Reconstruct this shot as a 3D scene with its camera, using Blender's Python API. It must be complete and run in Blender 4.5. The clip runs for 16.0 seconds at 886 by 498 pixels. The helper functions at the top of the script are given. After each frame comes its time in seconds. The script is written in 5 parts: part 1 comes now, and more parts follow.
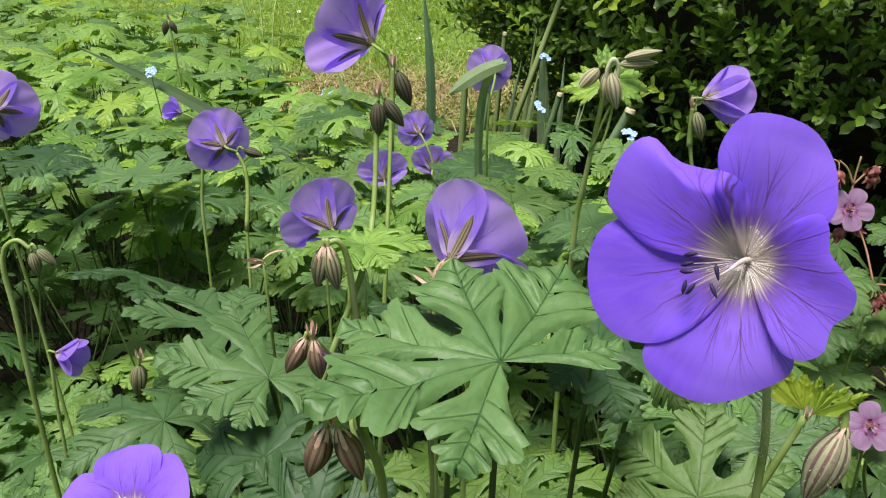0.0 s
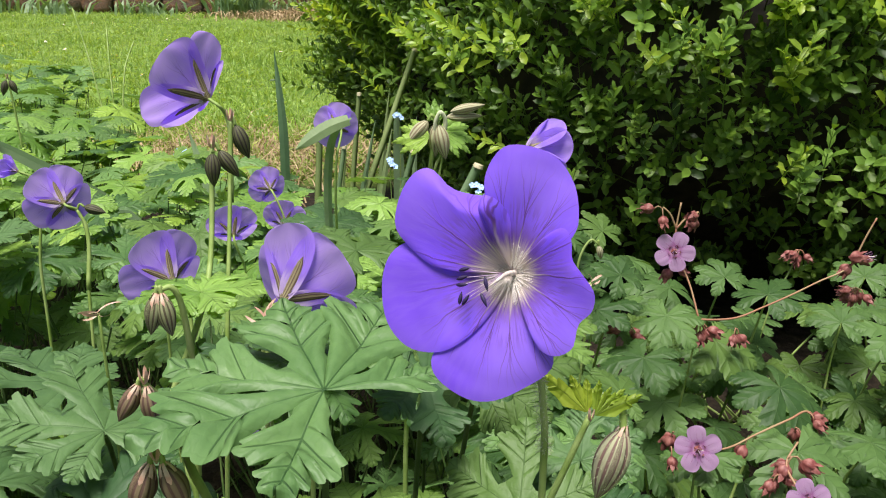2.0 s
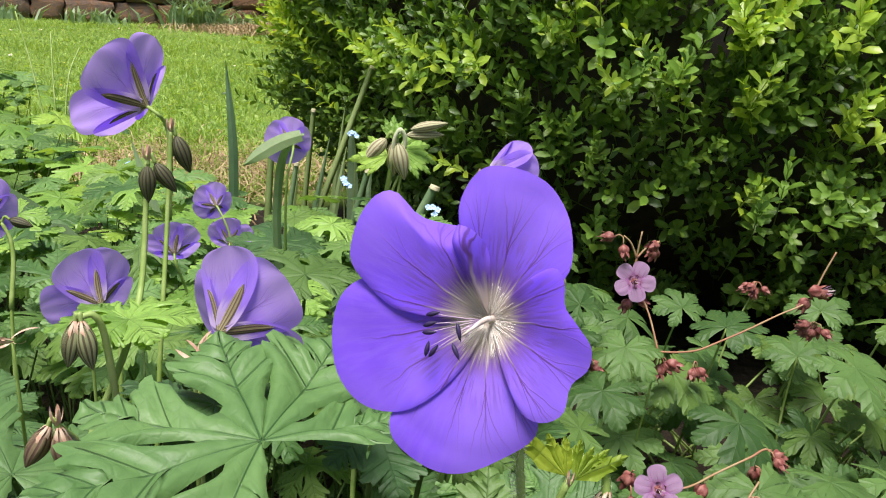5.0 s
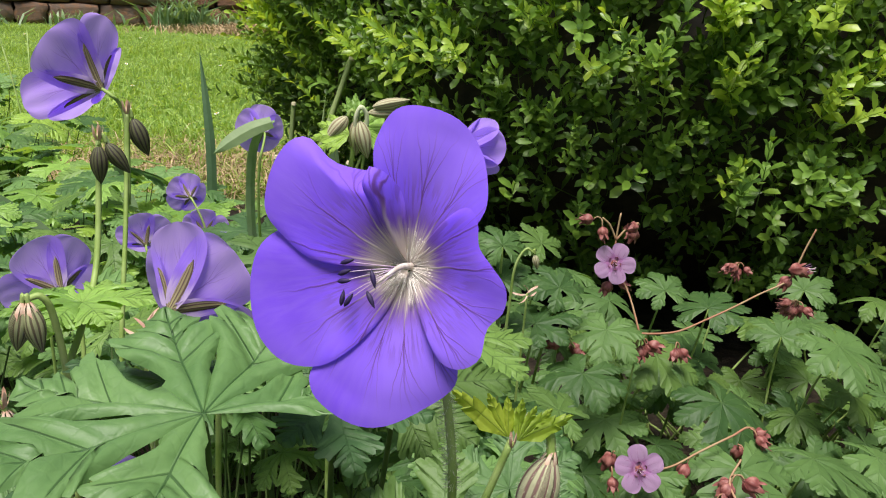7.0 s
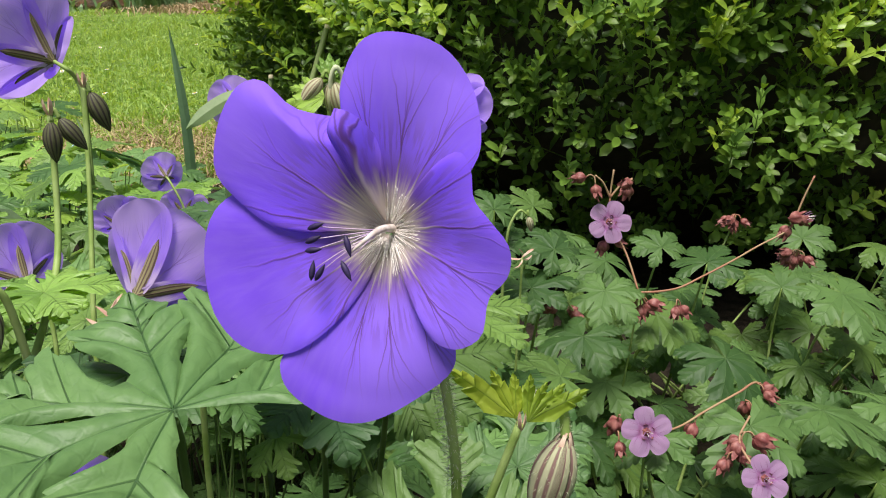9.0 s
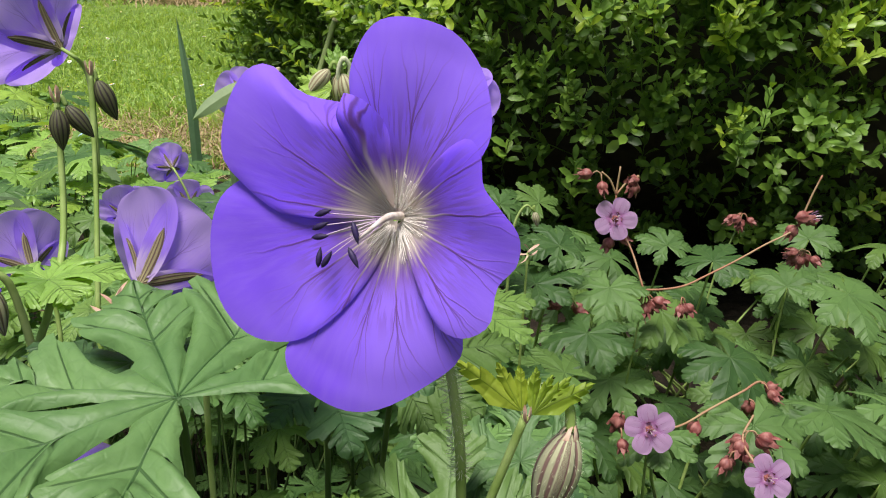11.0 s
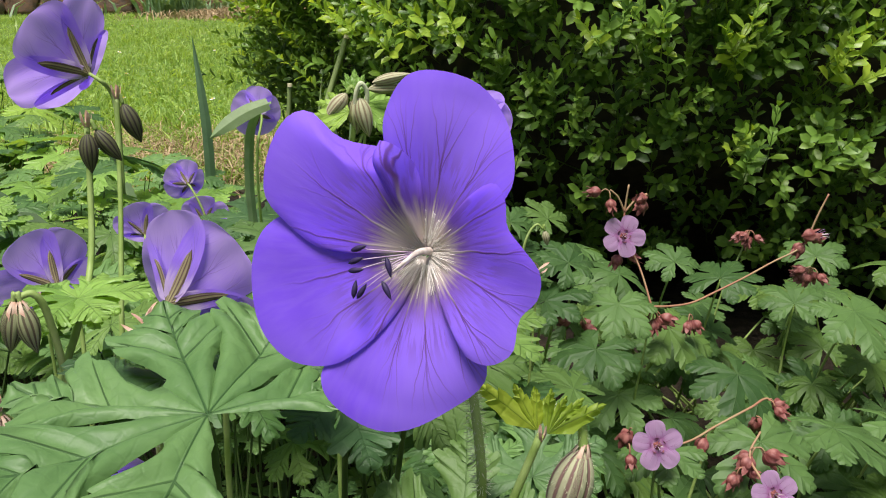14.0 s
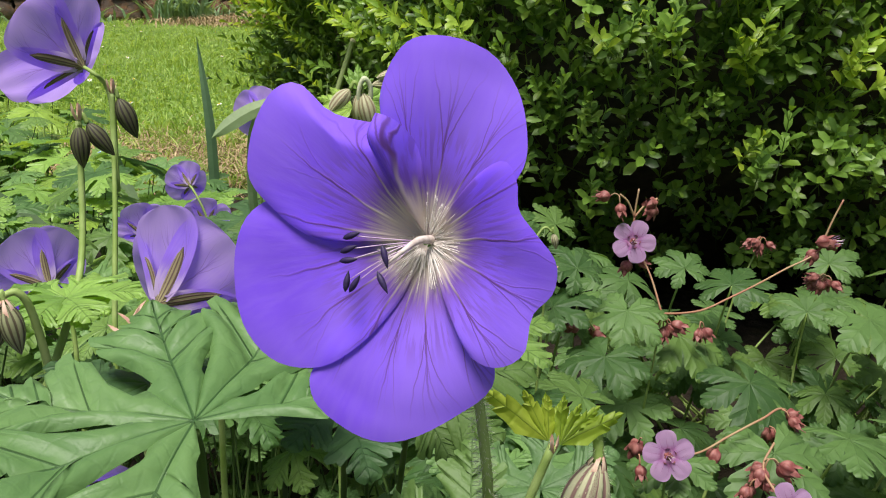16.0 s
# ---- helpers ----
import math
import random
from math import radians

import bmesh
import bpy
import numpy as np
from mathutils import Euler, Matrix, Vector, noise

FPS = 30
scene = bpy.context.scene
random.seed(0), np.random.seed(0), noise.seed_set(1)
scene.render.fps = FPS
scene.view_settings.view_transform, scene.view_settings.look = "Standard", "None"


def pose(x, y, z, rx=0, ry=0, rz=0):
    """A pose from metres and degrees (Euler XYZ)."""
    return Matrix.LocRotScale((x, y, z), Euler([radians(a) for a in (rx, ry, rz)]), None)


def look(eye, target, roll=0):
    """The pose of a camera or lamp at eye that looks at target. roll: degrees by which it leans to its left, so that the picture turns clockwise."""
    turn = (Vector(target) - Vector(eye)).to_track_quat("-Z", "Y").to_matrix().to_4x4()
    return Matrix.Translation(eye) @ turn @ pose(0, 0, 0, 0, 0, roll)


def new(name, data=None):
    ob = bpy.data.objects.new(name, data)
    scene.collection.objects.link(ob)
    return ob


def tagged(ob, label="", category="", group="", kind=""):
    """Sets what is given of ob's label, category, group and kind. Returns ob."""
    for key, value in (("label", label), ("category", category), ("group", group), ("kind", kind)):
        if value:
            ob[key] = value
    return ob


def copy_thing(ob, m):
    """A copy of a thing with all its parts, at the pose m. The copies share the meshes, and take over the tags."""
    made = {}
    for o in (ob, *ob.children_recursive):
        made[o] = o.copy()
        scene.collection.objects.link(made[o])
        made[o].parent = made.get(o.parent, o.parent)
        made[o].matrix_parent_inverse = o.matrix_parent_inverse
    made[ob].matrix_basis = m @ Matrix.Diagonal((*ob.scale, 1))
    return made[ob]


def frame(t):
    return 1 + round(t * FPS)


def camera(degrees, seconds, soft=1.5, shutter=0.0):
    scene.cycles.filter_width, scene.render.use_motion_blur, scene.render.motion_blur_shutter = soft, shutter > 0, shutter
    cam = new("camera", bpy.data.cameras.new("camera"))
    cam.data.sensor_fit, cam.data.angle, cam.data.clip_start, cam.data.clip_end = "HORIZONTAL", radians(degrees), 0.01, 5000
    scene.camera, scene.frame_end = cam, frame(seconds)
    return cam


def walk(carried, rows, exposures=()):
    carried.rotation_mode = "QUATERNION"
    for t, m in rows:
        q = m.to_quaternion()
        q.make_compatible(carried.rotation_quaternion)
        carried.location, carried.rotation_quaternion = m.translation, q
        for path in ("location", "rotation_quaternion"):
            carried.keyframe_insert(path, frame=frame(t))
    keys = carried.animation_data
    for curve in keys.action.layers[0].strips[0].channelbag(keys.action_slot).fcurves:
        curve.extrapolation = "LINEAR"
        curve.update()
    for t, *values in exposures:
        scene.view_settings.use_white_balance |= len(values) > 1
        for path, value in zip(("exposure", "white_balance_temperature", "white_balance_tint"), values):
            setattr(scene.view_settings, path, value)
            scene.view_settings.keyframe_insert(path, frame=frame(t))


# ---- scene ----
cam = camera(56.0, 16.0, 1.1)
PATH = [
    (0, (0.009, 0.014, 0.55), (-0.036, 1.858, -0.223), -0.1),
    (0.5, (0.0, -0.002, 0.549), (-0.006, 1.856, -0.19), 1.5),
    (1, (0.023, -0.018, 0.553), (0.119, 1.858, -0.133), 1.2),
    (1.5, (0.024, -0.019, 0.554), (0.219, 1.862, -0.097), 0.5),
    (2, (0.024, -0.006, 0.549), (0.29, 1.871, -0.086), 1.3),
    (2.5, (0.032, 0.009, 0.547), (0.37, 1.88, -0.075), 1.6),
    (3, (0.028, 0.007, 0.548), (0.422, 1.857, -0.102), 2.6),
    (3.5, (0.029, 0.002, 0.551), (0.464, 1.846, -0.09), 3.7),
    (4, (0.024, -0.015, 0.56), (0.5, 1.833, -0.037), 4.9),
    (4.2, (0.022, -0.002, 0.556), (0.472, 1.858, -0.027), 4.9),
    (6.3, (0.042, 0.032, 0.533), (0.391, 1.912, -0.053), 3.1),
    (6.5, (0.044, 0.028, 0.531), (0.411, 1.903, -0.06), 2.6),
    (7, (0.04, 0.024, 0.533), (0.437, 1.893, -0.057), 2.5),
    (7.5, (0.041, 0.035, 0.532), (0.454, 1.898, -0.065), 1.3),
    (8, (0.043, 0.039, 0.528), (0.454, 1.896, -0.09), -0.4),
    (8.5, (0.049, 0.045, 0.523), (0.465, 1.893, -0.117), -0.3),
    (9, (0.045, 0.046, 0.524), (0.461, 1.888, -0.135), -0.4),
    (9.2, (0.044, 0.05, 0.522), (0.456, 1.89, -0.145), -0.1),
    (11.3, (0.045, 0.045, 0.523), (0.447, 1.887, -0.145), 0.5),
    (11.5, (0.046, 0.044, 0.529), (0.446, 1.888, -0.135), 0.7),
    (12, (0.046, 0.045, 0.528), (0.444, 1.892, -0.126), 0.4),
    (12.5, (0.049, 0.051, 0.525), (0.449, 1.898, -0.128), 0.0),
    (13, (0.05, 0.05, 0.525), (0.447, 1.898, -0.128), -0.4),
    (13.5, (0.049, 0.048, 0.527), (0.448, 1.897, -0.123), -0.2),
    (14, (0.04, 0.039, 0.529), (0.43, 1.893, -0.111), 0.4),
    (14.5, (0.046, 0.043, 0.53), (0.432, 1.902, -0.1), -0.2),
    (15, (0.049, 0.052, 0.525), (0.429, 1.913, -0.101), -0.0),
    (15.5, (0.05, 0.049, 0.527), (0.429, 1.912, -0.094), 0.4),
    (16, (0.043, 0.051, 0.522), (0.419, 1.914, -0.101), 0.6),
]
walk(cam, [(t, look(eye, target, roll)) for t, eye, target, roll in PATH],
     exposures=[(0, 0.33, 6600, 13), (1.5, 0.43, 6600, 13), (4.2, 0.60, 6600, 13), (6.3, 0.42, 6600, 13), (16, 0.33, 6600, 13)])

# ---------------------------------------------------------------- light
SUN_EL, SUN_AZ = 72.0, 212.0     # degrees; azimuth clockwise from +y
world = bpy.data.worlds.new("sky")
scene.world = world
world.use_nodes = True
wt = world.node_tree
sky = wt.nodes.new("ShaderNodeTexSky")
sky.sky_type, sky.sun_disc = 'NISHITA', False
sky.sun_elevation, sky.sun_rotation = radians(SUN_EL), radians(SUN_AZ)
sky.dust_density, sky.ozone_density = 3.0, 0.6
wt.links.new(sky.outputs[0], wt.nodes["Background"].inputs[0])
wt.nodes["Background"].inputs[1].default_value = 0.062
sun = new("sun", bpy.data.lights.new("sun", 'SUN'))
sun.data.energy, sun.data.angle, sun.data.color = 4.9, radians(26), (1.0, 0.97, 0.92)
az, el = radians(SUN_AZ), radians(SUN_EL)
sun.matrix_basis = look((math.sin(az) * math.cos(el) * 9, math.cos(az) * math.cos(el) * 9, math.sin(el) * 9), (0, 0, 0))


# ---------------------------------------------------------------- materials
class Mat:
    """A node material with shortcuts for its nodes."""

    def __init__(self, name):
        self.m = bpy.data.materials.new(name)
        self.m.use_nodes = True
        self.t = self.m.node_tree
        self.bsdf = self.t.nodes["Principled BSDF"]
        self.out = self.t.nodes["Material Output"]

    def put(self, socket, value):
        if isinstance(value, bpy.types.NodeSocket):
            self.t.links.new(value, socket)
        else:
            socket.default_value = value

    def math(self, op, a, b=0.0, c=0.0):
        n = self.t.nodes.new("ShaderNodeMath")
        n.operation = op
        for k, v in enumerate((a, b, c)):
            self.put(n.inputs[k], v)
        return n.outputs[0]

    def smooth(self, x, lo, hi, a=0.0, b=1.0):
        n = self.t.nodes.new("ShaderNodeMapRange")
        n.interpolation_type = 'SMOOTHSTEP'
        for k, v in enumerate((x, lo, hi, a, b)):
            self.put(n.inputs[k], v)
        return n.outputs[0]

    def mix(self, f, a, b):
        n = self.t.nodes.new("ShaderNodeMix")
        n.data_type = 'RGBA'
        self.put(n.inputs[0], f)
        for k, v in ((6, a), (7, b)):
            self.put(n.inputs[k], (*v, 1) if isinstance(v, tuple) and len(v) == 3 else v)
        return n.outputs[2]

    def noise(self, scale, detail=3.0, coords="Object", stretch=None, rough=0.55):
        c = self.t.nodes.new("ShaderNodeTexCoord").outputs[coords]
        if stretch:
            mp = self.t.nodes.new("ShaderNodeMapping")
            mp.inputs["Scale"].default_value = stretch
            self.t.links.new(c, mp.inputs[0])
            c = mp.outputs[0]
        n = self.t.nodes.new("ShaderNodeTexNoise")
        self.t.links.new(c, n.inputs["Vector"])
        n.inputs["Scale"].default_value, n.inputs["Detail"].default_value = scale, detail
        n.inputs["Roughness"].default_value = rough
        return n.outputs[0]

    def uv(self):
        n = self.t.nodes.new("ShaderNodeSeparateXYZ")
        self.t.links.new(self.t.nodes.new("ShaderNodeTexCoord").outputs["UV"], n.inputs[0])
        return n.outputs[0], n.outputs[1]

    def random(self):
        return self.t.nodes.new("ShaderNodeObjectInfo").outputs["Random"]

    def island(self):
        return self.t.nodes.new("ShaderNodeNewGeometry").outputs["Random Per Island"]

    def bump(self, height, strength, distance):
        n = self.t.nodes.new("ShaderNodeBump")
        n.inputs["Strength"].default_value, n.inputs["Distance"].default_value = strength, distance
        self.put(n.inputs["Height"], height)
        self.t.links.new(n.outputs[0], self.bsdf.inputs["Normal"])
        return n.outputs[0]

    def done(self, colour, rough=0.6, spec=0.4, thin=0.0, thin_colour=None):
        """thin: how much light passes through a leaf or petal."""
        self.put(self.bsdf.inputs["Base Color"], (*colour, 1) if isinstance(colour, tuple) else colour)
        self.put(self.bsdf.inputs["Roughness"], rough)
        self.put(self.bsdf.inputs["Specular IOR Level"], spec)
        if thin:
            tr = self.t.nodes.new("ShaderNodeBsdfTranslucent")
            c = colour if thin_colour is None else thin_colour
            self.put(tr.inputs[0], (*c, 1) if isinstance(c, tuple) else c)
            mx = self.t.nodes.new("ShaderNodeMixShader")
            mx.inputs[0].default_value = thin
            self.t.links.new(self.bsdf.outputs[0], mx.inputs[1])
            self.t.links.new(tr.outputs[0], mx.inputs[2])
            self.t.links.new(mx.outputs[0], self.out.inputs[0])
        return self.m


def petal_material(name, deep, pale, white, vein, veins, centre, strong=0.8, thin=0.58, stained=0.0):
    """Petal: pale claw, forking veins that are cream at the claw and dark further out. u runs from claw to tip, v across."""
    k = Mat(name)
    u, v = k.uv()
    wob = k.noise(70, 3)
    fan = k.math('ADD', k.math('MULTIPLY', v, veins), k.math('MULTIPLY', k.math('SUBTRACT', wob, 0.5), 0.5))
    main = k.math('ABSOLUTE', k.math('SUBTRACT', k.math('FRACT', fan), 0.5))
    m1 = k.smooth(k.math('MULTIPLY', main, u), 0.018, 0.003)
    fork = k.math('MULTIPLY', k.smooth(u, 0.36, 0.95), 0.42)
    m2 = k.math('MULTIPLY', k.smooth(k.math('ABSOLUTE', k.math('SUBTRACT', main, fork)), 0.020, 0.003), k.smooth(u, 0.38, 0.46))
    fork2 = k.math('MULTIPLY', k.smooth(u, 0.5, 1.05), 0.26)
    m3 = k.math('MULTIPLY', k.smooth(k.math('ABSOLUTE', k.math('SUBTRACT', main, fork2)), 0.018, 0.003), k.smooth(u, 0.52, 0.6))
    patch = k.smooth(k.noise(45, 2), 0.38, 0.62)
    fade = k.math('MULTIPLY', k.smooth(u, 0.92, 0.42), k.smooth(u, 0.06, 0.18))
    mask = k.math('MAXIMUM', m1, k.math('MULTIPLY', k.math('MAXIMUM', m2, k.math('MULTIPLY', m3, 0.7)), patch))
    mask = k.math('MULTIPLY', mask, fade)
    cloth = k.noise(35, 3)
    streak = k.noise(7, 3, "UV", (0.6, 4, 1))
    body = k.mix(k.smooth(cloth, 0.3, 0.75), deep, pale)
    body = k.mix(k.math('MULTIPLY', k.smooth(streak, 0.35, 0.7), 0.3), body, pale)
    throat = k.math('MULTIPLY', k.smooth(k.math('ADD', u, k.math('MULTIPLY', streak, 0.25)), 0.58, 0.30), 0.9)
    col = k.mix(throat, body, centre)
    line = k.mix(k.smooth(u, 0.22, 0.42), white, vein)
    claw = k.smooth(k.math('ADD', u, k.math('MULTIPLY', k.math('SUBTRACT', streak, 0.5), 0.25)), 0.31, 0.12)
    stain = k.math('MULTIPLY', k.math('MULTIPLY', k.smooth(u, 0.20, 0.32), k.smooth(u, 0.66, 0.40)), k.smooth(streak, 0.46, 0.62))
    col = k.mix(k.math('MULTIPLY', stain, stained), col, vein)
    col = k.mix(claw, col, white)
    col = k.mix(k.math('MULTIPLY', mask, strong), col, line)
    k.bump(k.math('ADD', k.math('MULTIPLY', mask, -0.5), k.math('ADD', k.math('MULTIPLY', streak, 0.45), k.math('ADD', k.math('MULTIPLY', cloth, 0.8), k.math('MULTIPLY', k.noise(150, 3), 0.3)))), 0.22, 0.0007)
    k.bsdf.inputs["Sheen Weight"].default_value = 0.04
    return k.done(col, 0.66, 0.14, thin, col)


def leaf_material(name, dark, light, vein, thin=0.14, veined=True, spread=0.6, rough=0.5, joined_up=False, net=0.2, lines=0.55):
    """Leaf blade: tone by leaf, mottled, with sunken veins. u: distance to the next side vein, v: to the midrib, by the leaf's size."""
    k = Mat(name)
    u, v = k.uv()
    n1, n2 = k.noise(28, 4), k.noise(230, 3)
    own = k.island() if joined_up else k.random()
    tone = k.math('ADD', k.math('MULTIPLY', own, spread), k.math('MULTIPLY', n1, 0.9))
    tone = k.math('ADD', tone, k.math('MULTIPLY', n2, 0.25))
    col = k.mix(k.smooth(tone, 0.4, 1.35), dark, light)
    other = k.math('FRACT', k.math('MULTIPLY', own, 7.31))
    col = k.mix(k.smooth(other, 0.55, 1.0, 0.0, 0.45), col, (light[0] * 1.15, light[1] * 0.98, light[2] * 0.45))
    if veined:
        cells = k.t.nodes.new("ShaderNodeTexVoronoi")
        cells.feature = 'DISTANCE_TO_EDGE'
        cells.inputs["Scale"].default_value = 170.0
        k.t.links.new(k.t.nodes.new("ShaderNodeTexCoord").outputs["Object"], cells.inputs["Vector"])
        mesh_line = k.math('MULTIPLY', k.smooth(cells.outputs[0], 0.10, 0.0), net)
        line = k.math('MAXIMUM', k.smooth(v, 0.0075, 0.002), k.math('MULTIPLY', k.smooth(u, 0.009, 0.002), 0.9))
        line = k.math('MAXIMUM', line, mesh_line)
        col = k.mix(k.math('MULTIPLY', line, lines), col, vein)
        swell = k.math('MULTIPLY', k.smooth(u, -0.05, 0.09), k.smooth(v, -0.05, 0.09))
        swell = k.math('ADD', swell, k.math('ADD', k.math('MULTIPLY', n2, 0.25), k.math('MULTIPLY', n1, 0.6)))
        k.bump(k.math('SUBTRACT', swell, k.math('MULTIPLY', line, 0.5)), 0.7, 0.0018)
    else:
        k.bump(n2, 0.3, 0.001)
    thin_col = k.mix(0.55, col, tuple(min(1.0, c * 2.2) if j < 2 else c * 0.5 for j, c in enumerate(light)))
    return k.done(col, rough, 0.4, thin, thin_col)


M_PETAL = petal_material("violet_petal", (0.240, 0.098, 0.99), (0.345, 0.185, 1.0), (0.70, 0.60, 0.54), (0.125, 0.045, 0.125), 4.0, (0.20, 0.10, 0.24), thin=0.4, stained=0.42)
M_PETAL_BACK = petal_material("lilac_petal", (0.42, 0.235, 1.0), (0.62, 0.42, 1.0), (0.68, 0.54, 0.84), (0.16, 0.07, 0.45), 3.0, (0.36, 0.22, 0.74), 0.5, 0.58)
M_PINK = petal_material("pink_petal", (0.54, 0.30, 0.58), (0.66, 0.45, 0.70), (0.66, 0.42, 0.62), (0.28, 0.04, 0.22), 3.0, (0.4, 0.1, 0.34), 0.7)
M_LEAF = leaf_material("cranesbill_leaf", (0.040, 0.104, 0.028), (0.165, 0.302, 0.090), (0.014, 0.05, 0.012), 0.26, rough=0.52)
# same leaf as above, darker: shade on the near leaves put into the colour
M_LEAF_SHADED = leaf_material("shaded_cranesbill_leaf", (0.028, 0.076, 0.024), (0.104, 0.200, 0.064), (0.014, 0.05, 0.012), 0.16, rough=0.56, net=0.08, lines=0.3)
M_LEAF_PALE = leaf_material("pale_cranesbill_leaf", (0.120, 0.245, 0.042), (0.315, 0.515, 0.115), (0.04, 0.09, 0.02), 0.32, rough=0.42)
M_LEAF_BIG = leaf_material("broad_cranesbill_leaf", (0.060, 0.145, 0.044), (0.165, 0.295, 0.096), (0.016, 0.06, 0.016), 0.22, rough=0.5, net=0.08, lines=0.75)
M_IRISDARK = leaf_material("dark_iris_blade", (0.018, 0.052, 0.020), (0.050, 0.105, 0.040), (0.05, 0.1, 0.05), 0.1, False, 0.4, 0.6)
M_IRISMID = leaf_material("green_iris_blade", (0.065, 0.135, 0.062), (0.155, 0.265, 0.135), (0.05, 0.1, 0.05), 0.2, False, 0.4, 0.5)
M_BRIGHT = leaf_material("young_leaf", (0.23, 0.33, 0.032), (0.36, 0.47, 0.065), (0.09, 0.2, 0.02), 0.4)
M_PLEAF = leaf_material("rock_cranesbill_leaf", (0.030, 0.078, 0.019), (0.108, 0.204, 0.054), (0.15, 0.26, 0.085), 0.24, rough=0.56, net=0.03, lines=0.35)
M_HEDGE = leaf_material("hedge_leaf", (0.026, 0.068, 0.011), (0.165, 0.30, 0.042), (0.05, 0.1, 0.02), 0.22, False, 0.7, 0.44, True)
M_HYOUNG = leaf_material("young_hedge_leaf", (0.14, 0.28, 0.026), (0.38, 0.54, 0.075), (0.1, 0.2, 0.02), 0.4, False, 0.8, 0.34, True)
M_IRIS = leaf_material("iris_blade", (0.12, 0.21, 0.10), (0.31, 0.42, 0.235), (0.05, 0.1, 0.05), 0.2, False, 0.4, 0.45)


def stem_material(name, a, b, scale=60):
    k = Mat(name)
    n = k.noise(scale, 3)
    k.bump(k.noise(600, 2), 0.3, 0.0004)
    return k.done(k.mix(k.smooth(n, 0.35, 0.65), a, b), 0.55, 0.35)


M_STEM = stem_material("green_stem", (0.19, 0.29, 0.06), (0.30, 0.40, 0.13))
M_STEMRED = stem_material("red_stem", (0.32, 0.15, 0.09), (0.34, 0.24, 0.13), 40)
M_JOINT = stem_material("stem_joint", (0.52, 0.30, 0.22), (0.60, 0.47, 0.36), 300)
# stem green darkened: the shade under the leaves put into the stalk colour
M_STALK_SHADED = stem_material("shaded_leaf_stalk", (0.04, 0.085, 0.018), (0.085, 0.13, 0.036))
# near-black: the shade inside the hedge put into the core's colour
M_HEDGE_SHADE = stem_material("hedge_shade", (0.014, 0.011, 0.007), (0.035, 0.026, 0.016))
M_CUT = stem_material("cut_stem_end", (0.5, 0.45, 0.28), (0.62, 0.56, 0.38), 300)
M_HAIR = stem_material("stem_hair", (0.5, 0.55, 0.35), (0.6, 0.62, 0.42))
M_WHITE = stem_material("white_filament", (0.66, 0.60, 0.56), (0.78, 0.73, 0.68), 300)
M_ANTHER = stem_material("anther", (0.012, 0.008, 0.036), (0.036, 0.02, 0.09), 500)
M_STYLE = stem_material("style", (0.36, 0.24, 0.42), (0.52, 0.40, 0.52), 300)
M_PISTIL = stem_material("pistil", (0.46, 0.38, 0.34), (0.64, 0.58, 0.54), 700)
M_PINKBUD = stem_material("rusty_calyx", (0.155, 0.040, 0.036), (0.30, 0.125, 0.105), 190)
M_FORGET = stem_material("sky_blue_petal", (0.3, 0.5, 0.85), (0.5, 0.66, 0.9), 300)
M_DAISY = stem_material("white_ray", (0.75, 0.75, 0.72), (0.85, 0.85, 0.82), 300)
M_YELLOW = stem_material("yellow_disc", (0.75, 0.5, 0.05), (0.8, 0.6, 0.1), 300)
M_STRAW = stem_material("straw", (0.30, 0.20, 0.11), (0.50, 0.38, 0.21), 60)


def striped(name, ground, line, count):
    """Ribbed sepals: u runs round the bud, v along it."""
    k = Mat(name)
    u, v = k.uv()
    n = k.noise(120, 3)
    s = k.math('ABSOLUTE', k.math('SUBTRACT', k.math('FRACT', k.math('ADD', k.math('MULTIPLY', u, count), k.math('MULTIPLY', n, 0.25))), 0.5))
    f = k.smooth(s, 0.26, 0.1)
    col = k.mix(f, ground, line)
    col = k.mix(k.math('MULTIPLY', k.smooth(n, 0.4, 0.7), 0.35), col, line)
    k.bump(k.math('MULTIPLY', f, -1.0), 0.5, 0.0006)
    return k.done(col, 0.6, 0.3, 0.1)


M_BUD = striped("ribbed_bud", (0.25, 0.27, 0.14), (0.09, 0.075, 0.045), 12)
M_BUDDARK = striped("dark_ribbed_bud", (0.095, 0.098, 0.048), (0.035, 0.028, 0.024), 12)
M_BUDBROWN = striped("brown_ribbed_bud", (0.22, 0.17, 0.10), (0.12, 0.07, 0.055), 10)
M_BUDPALE = striped("pale_ribbed_bud", (0.44, 0.44, 0.27), (0.25, 0.20, 0.12), 10)
M_BUDFAT = striped("fat_ribbed_bud", (0.46, 0.47, 0.29), (0.21, 0.125, 0.11), 12)
M_SEPAL = striped("striped_sepal", (0.28, 0.252, 0.126), (0.105, 0.063, 0.056), 3)


